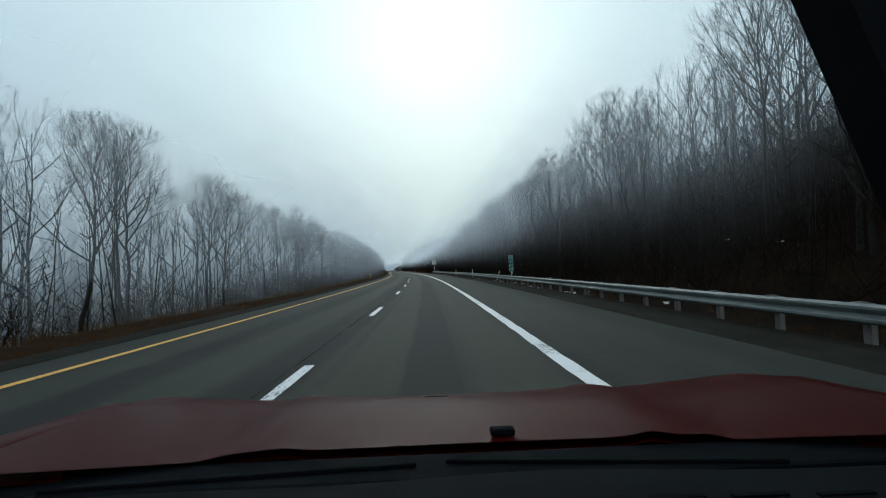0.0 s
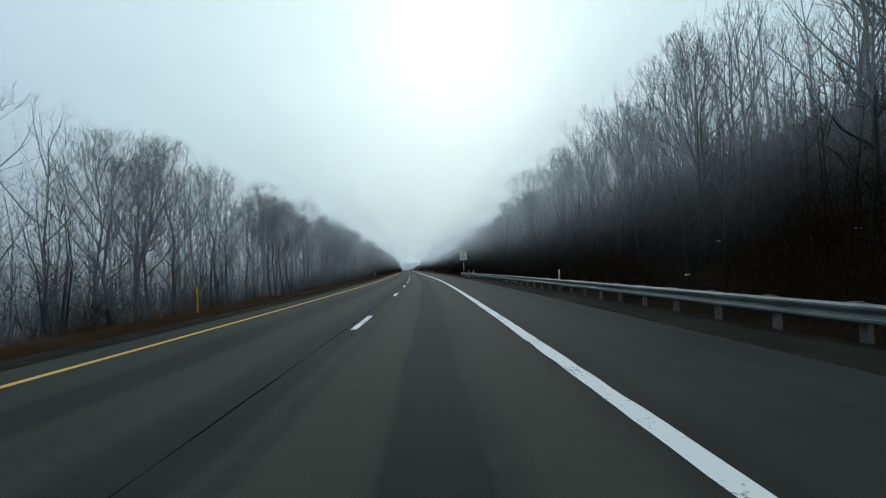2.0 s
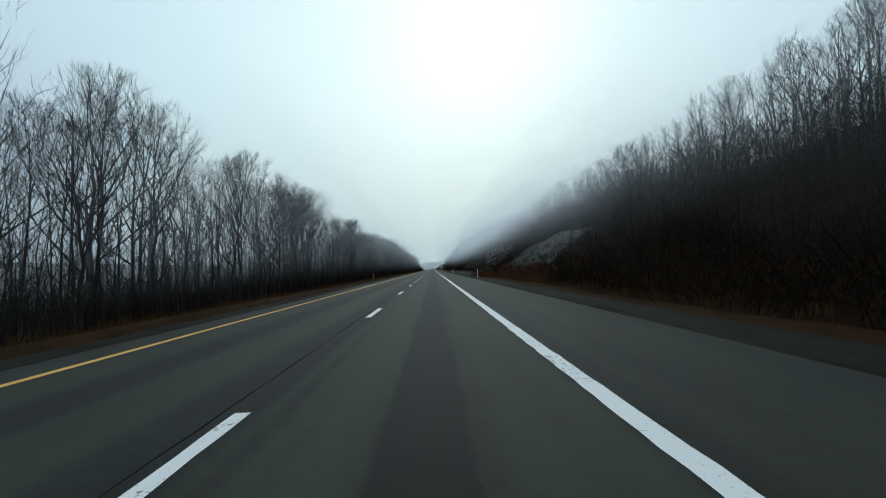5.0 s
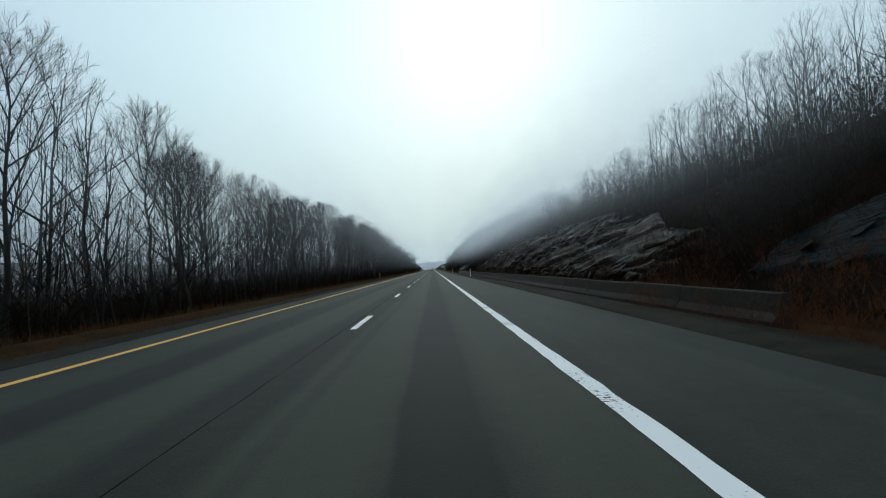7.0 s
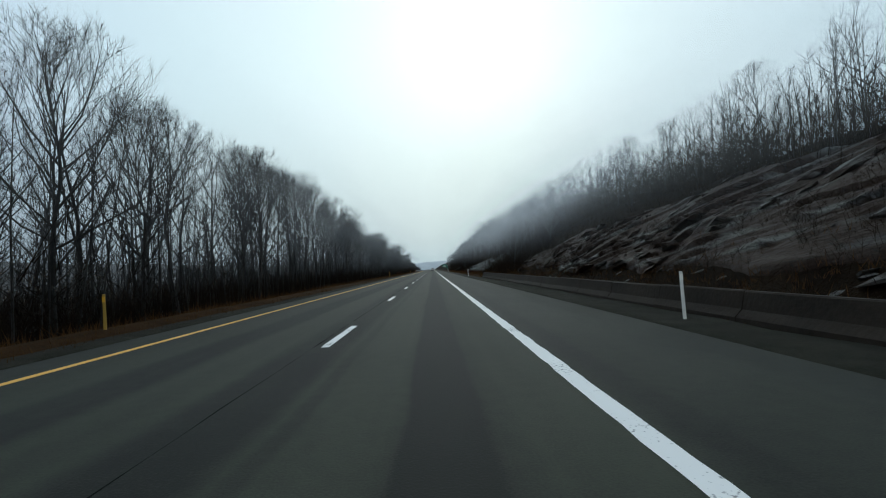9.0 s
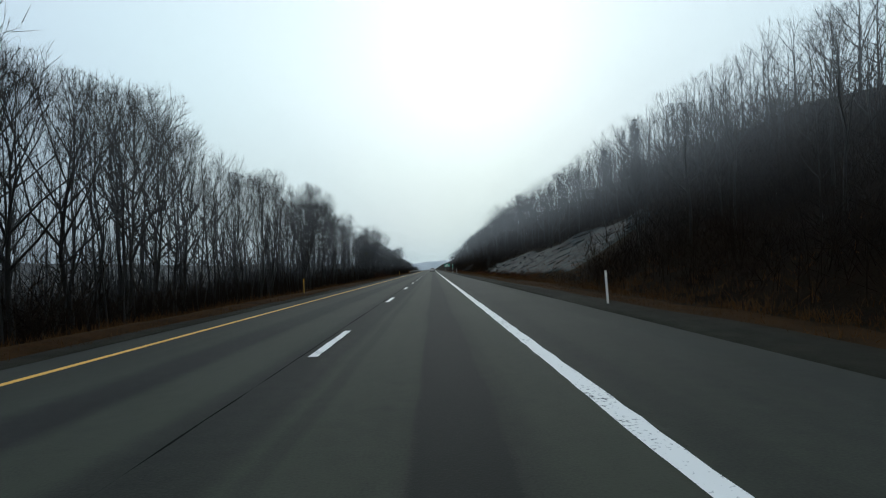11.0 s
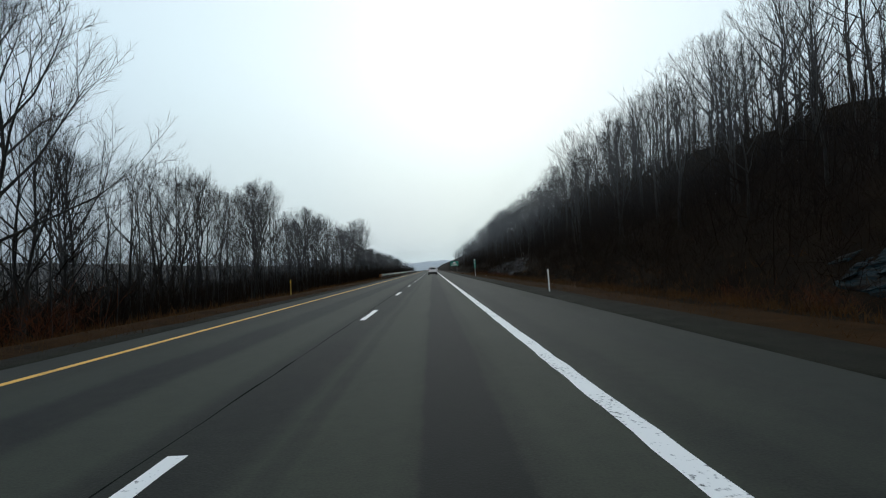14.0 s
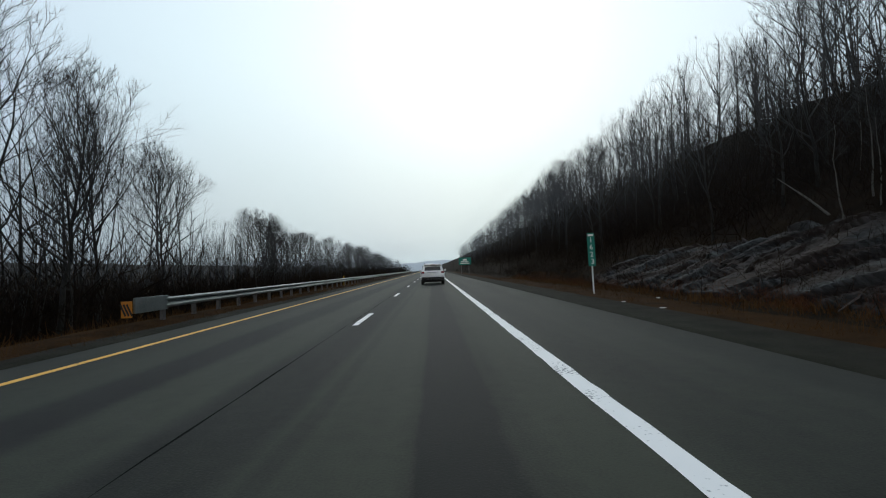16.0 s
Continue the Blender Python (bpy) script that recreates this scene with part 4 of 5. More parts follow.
for _ in range(5200):
    s_ = rng_b.uniform(150, 560)
    spots.append((s_, 9.4 + abs(rng_b.gauss(0, 1.6)), rng_b.uniform(0.5, 1.3), rng_b.uniform(0, 6.28), 0.0))
stretches("dead_grass", TUFTS, spots, M_GRASS, "dry brown grass below the cutting", "grass", 280)


# ---- mist ----
M_MIST = fog_material("mist", 1.0)


def mist_arch(s, left, right, over, foot):
    """One thin sheet of drifting fog that spans the valley and leaves the carriageway free like an arch.
    left, right, over: how thick it is on the falling bank, on the hillside and above the road; foot: where it begins over the hillside."""
    ph, rr = np.linspace(0, math.pi, 25), np.linspace(0, 1, 11)
    p, r = np.meshgrid(ph, rr, indexing="ij")
    side = np.cos(p)
    u = side * np.where(side < 0, 7.2 + 55 * r, 8.8 + 50 * r)
    base = np.where(np.abs(u) > 7, land(np.full_like(u, s), u), -0.1)
    rise = np.sin(p) ** 0.7
    z = np.minimum(base, 14.0) * np.abs(side) + (2.9 + 26 * r) * rise - 0.4 * (1 - rise)
    above = z - base
    top = 9.0 + (left_height(s) - 4.0) * ramp(-u, 3.0, 16.0) + (np.maximum(right_height(s) - base, 4) - 5.0) * ramp(u, 3.0, 16.0)
    thick = np.where(u < 0, left, right) * np.abs(side) ** 0.5 + over * (1 - np.abs(side) ** 0.5)
    start = np.where(u > 0, foot, float(np.interp(s, (0, 110, 220), (-3.0, -2.0, 2.0))))
    thick = thick * ramp(r, 0.0, 0.22) * (1 - ramp(above / top, 0.6, 1.25)) * ramp(above, start - 1.0, start + 4.0 + start * 0.5)
    sway = 1.5 * np.sin(u * 0.25 + s) - 0.75 * np.maximum(z, 0)  # the sheets lean back under the sky
    me = raw_mesh("mist", at_many((s + sway).ravel(), u.ravel(), z.ravel()), grid_tris(*u.shape), M_MIST, True)
    uv = me.uv_layers.new(name="veil")
    idx = np.empty(len(me.loops), np.int32)
    me.loops.foreach_get("vertex_index", idx)
    uv.data.foreach_set("uv", np.stack([thick.ravel()[idx], np.ones(len(idx))], -1).astype(np.float32).ravel())
    return tagged(new("mist", me), "thin drifting veil of pale fog in the woods", "fog", kind="stuff")


MIST_S = (0, 60, 120, 180, 260, 340, 400, 440, 560, 700)
for s_ in (*np.arange(6, 440, 11.0), *np.arange(452, 700, 16.0)):
    s_ = float(s_)
    share = 1.0 if s_ < 440 else 1.35
    left_, right_, over_ = (float(np.interp(s_, MIST_S, row)) * share for row in (
        (0.33, 0.29, 0.14, 0.075, 0.055, 0.05, 0.038, 0.035, 0.022, 0.03),
        (0.10, 0.13, 0.14, 0.15, 0.24, 0.18, 0.06, 0.022, 0.008, 0.012),
        (0.16, 0.15, 0.11, 0.08, 0.06, 0.05, 0.03, 0.02, 0.02, 0.02)))
    mist_arch(s_, left_, right_, over_, float(np.interp(s_, (0, 110, 190, 240, 350, 400), (0.8, 0.8, 2.5, 2.6, 2.6, 2.5))))

# ---- rock ----


def patches(x, y, seed):
    """Smooth random patches between 0 and 1 over a plane."""
    g = np.random.default_rng(seed).uniform(0, 1, (64, 64))
    i, j = np.floor(x).astype(int), np.floor(y).astype(int)
    p, q = x - i, y - j
    p, q = p * p * (3 - 2 * p), q * q * (3 - 2 * q)
    return (g[i % 64, j % 64] * (1 - p) + g[(i + 1) % 64, j % 64] * p) * (1 - q) + (g[i % 64, (j + 1) % 64] * (1 - p) + g[(i + 1) % 64, (j + 1) % 64] * p) * q


def rock_face(name, s0, s1, toe, top, seed, mat, label, dip=0.35, depth=0.5, step=0.2, foot=0.12, bed=0.34, block=1.7, crack=0.10, bend=1.0, smooth=0.0):
    """A cut rock face: strata that dip along the road, broken into ledges. toe and top: across-road bounds at four stations."""
    rng = np.random.default_rng(seed)
    ss = np.arange(s0, s1, step)
    ff = np.linspace(0, 1, 84)
    a, f = np.meshgrid(ss, ff, indexing="ij")
    k = (a - s0) / (s1 - s0)
    st = np.linspace(0, 1, len(toe))
    lo, hi = np.interp(k, st, toe), np.interp(k, st, top)
    lo = lo + 0.22 * np.sin(a * 0.7 + seed) + np.repeat(rng.normal(0, 0.04, (len(ss) + 2) // 3), 3)[: len(ss), None]
    hi = hi + 0.45 * np.sin(a * 0.45 + seed * 2) + np.repeat(rng.normal(0, 0.10, (len(ss) + 2) // 3), 3)[: len(ss), None]
    u = lo + f * np.maximum(hi - lo, 0.05)
    z = land(a, u)
    # coordinate across the strata, and a stepped profile with per-layer reach
    warp = bend * (0.3 * np.sin(a * 0.13 + f * 2 + seed) + 0.15 * np.sin(a * 0.41 - f * 3) + 0.1 * np.sin(a * 1.1 + f * 9))
    lay = (z - dip * (a - s0) * 0.5 + warp + 0.5 * (patches(a / 9, z / 4, seed) - 0.5) * (1 - smooth)) / bed
    lay = lay + 0.35 * np.sin(lay * 2.3 + seed)
    firm = ramp(0.55 * patches(a / 6.5, u / 1.8, seed + 5) + 0.45 * patches(a / 2.2, u / 0.9, seed + 6), 0.34, 0.56)
    idx = np.floor(lay).astype(int)
    fr = lay - idx
    reach = rng.uniform(0.0, 1.0, 400)[(idx % 400)]
    blocks = rng.uniform(0, 1, (400, 64))[idx % 400, (np.floor(a / block + reach * 3).astype(int)) % 64]
    along_block = (a / block + reach * 3) % 1.0
    out = depth * (0.15 + 0.15 * reach + 0.8 * blocks) * (1 - (0.85 - 0.4 * smooth) * fr) + 0.012 * rng.normal(0, 1, a.shape)
    out = out * (0.2 + 0.8 * firm) + 0.12 * depth * patches(a / 3, z / 1.5, seed + 9)
    crack = crack * firm * np.where(patches(a / 1.6, lay / 0.7, seed + 3) > 0.45 + 0.12 * smooth, 1.0, 0.0)
    thin = lay * 3.3 + 0.4 * reach + 2.0 * patches(a / 2.5, z / 0.8, seed + 2)
    out = out + depth * 0.22 * (rng.uniform(0, 1, 900)[np.floor(thin).astype(int) % 900] - 0.5) * (1 - smooth) - crack * (thin % 1.0 < 0.16) * (1 - smooth)
    out = out - crack * 2.6 * (fr < 0.12) * (blocks > 0.4) - crack * 0.5 * (along_block < 0.06)
    edge = np.minimum(ramp(f, 0.0, 0.08), 1 - ramp(f, 0.9, 1.0)) * ramp(k, 0.0, 0.06) * (1 - ramp(k, 0.94, 1.0))
    push = out * edge - 0.18 * (1 - edge)
    push = push + (0.04 - 0.025 * smooth) * (patches(a / 0.9, f * 20, seed + 4) - 0.5) * edge
    me = raw_mesh("face", at_many(a.ravel(), (u - push * 0.75).ravel(), (z + push * 0.65 + foot * edge).ravel()), grid_tris(*a.shape), mat)
    ob = empty(name, Matrix.Identity(4), label, "rock outcrop")
    child("face", me, ob)
    return ob


def slab_mesh(seed, lx, ly, lz):
    """A broken angular block."""
    rng = random.Random(seed)
    bm = bmesh.new()
    for _ in range(16):
        bm.verts.new((rng.uniform(-1, 1) * lx, rng.uniform(-1, 1) * ly, rng.uniform(-1, 1) * lz))
    bmesh.ops.convex_hull(bm, input=bm.verts)
    loose = [v for v in bm.verts if not v.link_faces]
    bmesh.ops.delete(bm, geom=loose, context="VERTS")
    return bm


SLABS = [mesh_of("ledge", slab_mesh(i, 0.42, 1.25, 0.13), M_LEDGE) for i in range(12)]
DARK_SLABS = [mesh_of("ledge", slab_mesh(40 + i, 0.42, 0.9, 0.22), M_DARKROCK) for i in range(10)]
rng_r = random.Random(5)


def ledges(owner, count, s0, s1, u0, u1, size, tip_=0.0, forms=SLABS):
    for i in range(count):
        s = rng_r.uniform(s0, s1)
        u = rng_r.uniform(u0, float(np.interp((s - s0) / (s1 - s0), np.linspace(0, 1, len(u1)), u1)))
        k = size * rng_r.uniform(0.35, 1.0) ** 1.3 * 1.25
        m = Matrix.Translation(at(s, u, float(land(s, u)) + 0.05)) @ Matrix.Rotation(heading(s) + rng_r.gauss(0, 0.3), 4, "Z") @ Matrix.Rotation(rng_r.gauss(-0.26, 0.08) - tip_, 4, "X") @ Matrix.Rotation(rng_r.gauss(-0.48, 0.14), 4, "Y") @ Matrix.Diagonal((k, k, k, 1))
        child("ledge", rng_r.choice(forms), owner, "", m)


TABLES = [mesh_of("ledge", slab_mesh(300 + i, 0.62, 1.05, 0.25), M_ROCK) for i in range(16)]
PLATES = [mesh_of("plate", slab_mesh(340 + i, 0.50, 0.95, 0.10), M_SLAB) for i in range(12)]


def beds(owner, s0, s1, toe, top, seed, spacing, dip, size, forms, tilt, bare=0.4, lift=0.05, gap=1.25):
    """Tabular blocks laid in rows along dipping beds, with bare stretches between."""
    rng = random.Random(seed)
    st = np.linspace(0, 1, len(toe))
    name = "plate" if forms is PLATES else "ledge"
    for i in range(-40, 60):
        s = s0 + rng.uniform(0, 1.5)
        while s < s1:
            k = (s - s0) / (s1 - s0)
            us = np.linspace(float(np.interp(k, st, toe)), float(np.interp(k, st, top)), 24)
            zs = land(np.full(24, s), us)
            z = i * spacing + dip * (s - s0)
            run = gap * size * rng.uniform(0.7, 1.5)
            hold = float(patches(np.array(s / 6.0), np.array(i * spacing / 1.6), seed))
            if zs[0] < z < zs[-1] and hold > bare * rng.uniform(0.75, 1.25):
                u = float(np.interp(z, zs, us)) + rng.gauss(0, 0.08)
                big = size * rng.uniform(0.55, 1.25) * (0.7 + 0.6 * hold)
                m = Matrix.Translation(at(s, u, z + lift)) @ Matrix.Rotation(heading(s) + rng.gauss(0, 0.10), 4, "Z") @ Matrix.Rotation(math.atan(dip) + rng.gauss(0, 0.05), 4, "X") @ Matrix.Rotation(rng.gauss(tilt, 0.09), 4, "Y") @ Matrix.Diagonal((big, big * rng.uniform(0.8, 1.3), big, 1))
                child(name, rng.choice(forms), owner, "", m)
            s += run * 1.6
    return owner


r0 = rock_face("rock_slab", 208, 241, (12.4, 11.8, 11.7, 11.6), (17.0, 18.0, 17.2, 12.6), 1, M_SLAB, "smooth blue-grey rock slab between patches of russet brush", dip=-0.34, depth=0.08, bed=1.3, block=2.6, crack=0.22, smooth=1.0)
beds(r0, 209, 240, (12.6, 12.0, 11.9, 11.8), (16.6, 17.6, 16.8, 12.4), 12, 0.5, -0.22, 0.5, PLATES, -0.62, 0.40, 0.06)
r1 = rock_face("rock_outcrop", 245, 292, (11.4, 11.0, 11.2, 11.4), (13.8, 18.0, 19.5, 19.6), 2, M_ROCK, "grey rock outcrop with dipping ledges and soil", dip=-0.52, depth=0.45, bed=1.25, block=3.6, crack=0.20)
beds(r1, 246, 292, (11.3, 10.9, 11.1, 11.3), (13.4, 17.6, 19.2, 19.3), 21, 0.42, -0.26, 0.85, TABLES, -0.34, 0.42, 0.16)
r2 = rock_face("rock_outcrop", 290, 354, (11.4, 11.4, 11.6, 12.0), (19.6, 18.8, 16.5, 13.8), 7, M_SCREE, "long stratified rock cutting streaked with brown soil", dip=-0.52, depth=0.45, bed=1.15, block=3.6, crack=0.20)
beds(r2, 292, 353, (11.3, 11.3, 11.5, 11.9), (19.3, 18.4, 16.2, 13.5), 22, 0.46, -0.26, 0.8, TABLES, -0.34, 0.56, 0.14)
ledges(r1, 80, 245, 292, 10.3, (12.0, 13.0), 0.45)
ledges(r2, 80, 292, 352, 10.3, (13.4, 12.4), 0.45)
r3 = rock_face("rock_slab", 387, 456, (11.6, 10.9, 10.9, 11.7), (20.5, 21.8, 18.9, 13.4), 3, M_SLAB, "smooth blue-grey sloping rock slab cracked along its bedding", dip=-0.36, depth=0.13, bed=1.0, block=2.4, crack=0.26, smooth=0.8)
beds(r3, 389, 455, (11.8, 11.1, 11.1, 11.9), (20.2, 21.4, 18.6, 13.2), 32, 0.42, -0.20, 0.5, PLATES, -0.47, 0.36, 0.07)
ledges(r3, 60, 391, 430, 10.6, (12.4, 11.8), 0.42, 0.0, PLATES)
r4 = rock_face("rock_outcrop", 503, 537, (10.9, 10.7, 10.6, 11.0), (12.4, 15.0, 15.0, 12.8), 4, M_DARKROCK, "broken low rock outcrop half hidden in brown brush", dip=-0.9, depth=0.5, bed=0.6, block=1.2)
ledges(r4, 260, 503, 536, 10.9, (11.6, 14.4, 14.4, 12.0), 0.7, 0.12, DARK_SLABS)

# ---- low wall below the cutting ----
wall = empty("retaining_wall", Matrix.Identity(4), "low stained concrete barrier along the foot of the rock cutting", "wall")
for i in range(30):
    a0 = 232 + i * 4.0
    ss = np.array([a0, a0 + 3.97])
    prof = [(6.84, -0.5), (6.84, -0.04), (7.0, 0.14), (7.08, 0.53), (7.11, 0.56), (7.24, 0.56), (7.27, 0.53), (7.46, -0.5)]
    vs = [tuple(at(s, u, z + 0.012 * math.sin(i * 2.1))) for s in ss for u, z in prof]
    bm = bmesh.new()
    bv = [bm.verts.new(v) for v in vs]
    n6 = len(prof)
    for k in range(n6):
        bm.faces.new((bv[k], bv[(k + 1) % n6], bv[n6 + (k + 1) % n6], bv[n6 + k]))
    bm.faces.new(bv[:n6])
    bm.faces.new(bv[n6:])
    part("wall_panel", bm, M_WALLC, wall)

# ---- guardrails ----
W_BEAM = [(0.0, 0.155), (0.035, 0.15), (0.08, 0.115), (0.08, 0.075), (0.03, 0.03), (0.0, 0.0), (0.03, -0.03), (0.08, -0.075), (0.08, -0.115), (0.035, -0.15), (0.0, -0.155)]


def rail_panel(s0, s1, u, side, z):
    """One length of W-beam; side is the way it faces."""
    front = [(u + side * d, z + h) for d, h in W_BEAM]
    back = [(u + side * (d - 0.012), z + h) for d, h in reversed(W_BEAM)]
    ring = front + back
    bm = bmesh.new()
    n = len(ring)
    rows = [[bm.verts.new(at(s, a, b)) for a, b in ring] for s in np.linspace(s0, s1, 3)]
    for r0, r1_ in zip(rows, rows[1:]):
        for k in range(n):
            bm.faces.new((r0[k], r0[(k + 1) % n], r1_[(k + 1) % n], r1_[k]))
    return bm


def guardrail(s0, s1, u, side, z_mid, label, ground_off=0.0):
    ob = empty("guardrail", Matrix.Identity(4), label, "guardrail")
    s = s0
    while s < s1 - 0.5:
        part("rail", rail_panel(s, min(s + 3.86, s1), u, side, z_mid + (0.004 if int(s / 3.81) % 2 else 0.0)), M_STEEL, ob)
        s += 3.81
    post = box(0.10, 0.15, 1.05, (0, 0, 0), 0.006)
    post_me = mesh_of("post", post, M_POST)
    block_me = mesh_of("block", box(0.16, 0.15, 0.34, (0, 0, 0), 0.01), M_POST)
    s = s0 + 0.3
    while s < s1:
        child("post", post_me, ob, "", place(s, u - side * 0.23, z_mid + 0.14 - 1.05))
        child("block", block_me, ob, "", place(s, u - side * 0.095, z_mid - 0.17))
        s += 1.905
    return ob


g1 = guardrail(-14.0, 138.9, 6.35, -1, 0.40, "galvanised W-beam guardrail on dark posts beside the shoulder")
part("end_shoe", box(0.03, 0.5, 0.36, (0, 0, 0), 0.008), M_STEEL, g1, "flared guardrail end", place(139.1, 6.42, 0.22, -18))
g2 = guardrail(516.4, 690.0, -8.0, 1, 0.58, "galvanised W-beam guardrail along the inner verge")
part("end_shoe", box(0.06, 1.6, 0.42, (0, 0, 0), 0.01), M_STEEL, g2, "boxy grey end terminal", place(515.7, -7.98, 0.38))
cap = part("marker_plate", box(0.29, 0.02, 0.44, (0, 0, 0), 0.004), M_SIGNO, g2, "orange plate with black diagonal stripes", place(514.8, -8.12, 0.28))
for k in range(3):
    part("stripe", box(0.05, 0.006, 0.34, (-0.02 + 0.085 * k, -0.014, 0.05), 0.0, 1.0, Matrix.Rotation(radians(-24), 3, "Y")), M_BLACK, cap)


# ---- posts and signs ----
def delineator(s, u, mat, label, height=1.2, lean=0.0):
    ob = empty("delineator_post", place(s, u, float(land(s, u)) - 0.05, 0) @ Matrix.Rotation(lean, 4, "Y"), label, "marker post", "delineator posts")
    part("post", box(0.075, 0.03, height, (0, 0, 0), 0.006, 0.9), mat, ob)
    part("reflector", box(0.07, 0.006, 0.14, (0, -0.019, height - 0.2), 0.0), M_SIGNW if mat is M_WHITE else M_SIGNY, ob)


for s, u, h in ((65, 6.75, 1.25), (88, 6.75, 1.25), (127.5, 6.8, 1.2), (131.8, 6.75, 1.2), (221, 5.8, 1.2), (296.1, 5.75, 1.2), (363.2, 5.8, 1.2), (463.95, 5.9, 1.25)):
    delineator(s, u, M_WHITE, "slim white plastic delineator post on the verge", h, rng_r.gauss(0, 0.02))
delineator(47.6, 6.95, M_WHITE, "white plastic delineator post knocked aslant behind the rail", 1.2, 0.32)
for s in (80, 153.6, 226, 297.6, 378.5, 468, 547):
    delineator(s, -8.3, M_YELLOWP, "slim dull yellow delineator post in dry grass", 1.05, rng_r.gauss(0, 0.03))


def lettering(body, size, mat, parent, m, name="lettering", bold=0.0):
    cu = bpy.data.curves.new(name, "FONT")
    cu.body, cu.size, cu.align_x, cu.align_y, cu.extrude, cu.offset = body, size, "CENTER", "CENTER", 0.002, bold
    tmp = bpy.data.objects.new(name, cu)
    scene.collection.objects.link(tmp)
    me = bpy.data.meshes.new_from_object(tmp.evaluated_get(bpy.context.evaluated_depsgraph_get()))
    bpy.data.objects.remove(tmp)
    me.materials.clear()
    me.materials.append(mat)
    return child(name, me, parent, "", m)


UPRIGHT = Matrix.Rotation(radians(90), 4, "X")


def rounded_plate(w, h, thick, r=0.06):
    bm = bmesh.new()
    vs = []
    for cx, cz, a0 in ((w / 2 - r, h / 2 - r, 0), (-w / 2 + r, h / 2 - r, 90), (-w / 2 + r, -h / 2 + r, 180), (w / 2 - r, -h / 2 + r, 270)):
        for k in range(5):
            a = radians(a0 + 22.5 * k)
            vs.append(bm.verts.new((cx + r * math.cos(a), 0, cz + r * math.sin(a))))
    f = bm.faces.new(vs)
    ext = bmesh.ops.extrude_face_region(bm, geom=[f])
    bmesh.ops.translate(bm, verts=[v for v in ext["geom"] if isinstance(v, bmesh.types.BMVert)], vec=(0, thick, 0))
    return bm


def speed_sign(s, u):
    base = float(land(s, u))
    ob = empty("speed_limit_sign", place(s, u, base, 0) @ Matrix.Rotation(radians(-0.5), 4, "Y"), "white speed limit 55 sign on a steel post", "road sign")
    part("post", box(0.09, 0.06, 4.0 - base, (0, 0.03, 0), 0.006), M_POST, ob)
    part("post_sleeve", box(0.105, 0.02, 1.2, (0, -0.015, 1.15), 0.003), M_WHITE, ob, "pale reflective strip on the post")
    zc = 3.34 - base
    plate = part("plate", rounded_plate(1.22, 1.52, 0.012), M_SIGNW, ob, "", Matrix.Translation((0, -0.03, zc)))
    for x, z, w, h in ((0, 0.70, 1.08, 0.022), (0, -0.70, 1.08, 0.022), (-0.55, 0, 0.022, 1.38), (0.55, 0, 0.022, 1.38)):
        part("border", box(w, 0.003, h, (x, -0.003, z - h / 2), 0.0), M_BLACK, plate)
    lettering("SPEED", 0.33, M_BLACK, plate, Matrix.Translation((0, -0.003, 0.47)) @ UPRIGHT)
    lettering("LIMIT", 0.33, M_BLACK, plate, Matrix.Translation((0, -0.003, 0.13)) @ UPRIGHT)
    lettering("55", 0.74, M_BLACK, plate, Matrix.Translation((0, -0.003, -0.36)) @ UPRIGHT, bold=0.008)


speed_sign(144.4, 7.45)


def mile_marker(s, u, rows, top, label):
    base = float(land(s, u))
    ob = empty("mile_marker", place(s, u, base, 0) @ Matrix.Rotation(radians(-1.0), 4, "Y"), label, "road sign", "mile markers")
    h = 1.55
    part("post", box(0.06, 0.04, top - base - 0.1, (0, 0.02, 0), 0.004), M_WHITE, ob, "pale steel post")
    plate = part("plate", rounded_plate(0.34, h, 0.008, 0.03), M_SIGNG, ob, "", Matrix.Translation((0, -0.008, top - base - h / 2)))
    part("header", box(0.26, 0.003, 0.10, (0, -0.003, h / 2 - 0.15), 0.0), M_SIGNW, plate)
    for i, row in enumerate(rows):
        z = h / 2 - 0.34 - i * 0.335
        if row == "bar":
            part("header", box(0.15, 0.003, 0.10, (0, -0.003, z - 0.05), 0.0), M_SIGNW, plate)
        else:
            lettering(row, 0.34, M_SIGNW, plate, Matrix.Translation((0.03 if i == 3 else 0, -0.003, z)) @ UPRIGHT, "numeral", 0.0)


mile_marker(524.1, 7.5, ("1", "6", "2", "3"), 2.72, "tall green mile marker with white numerals")


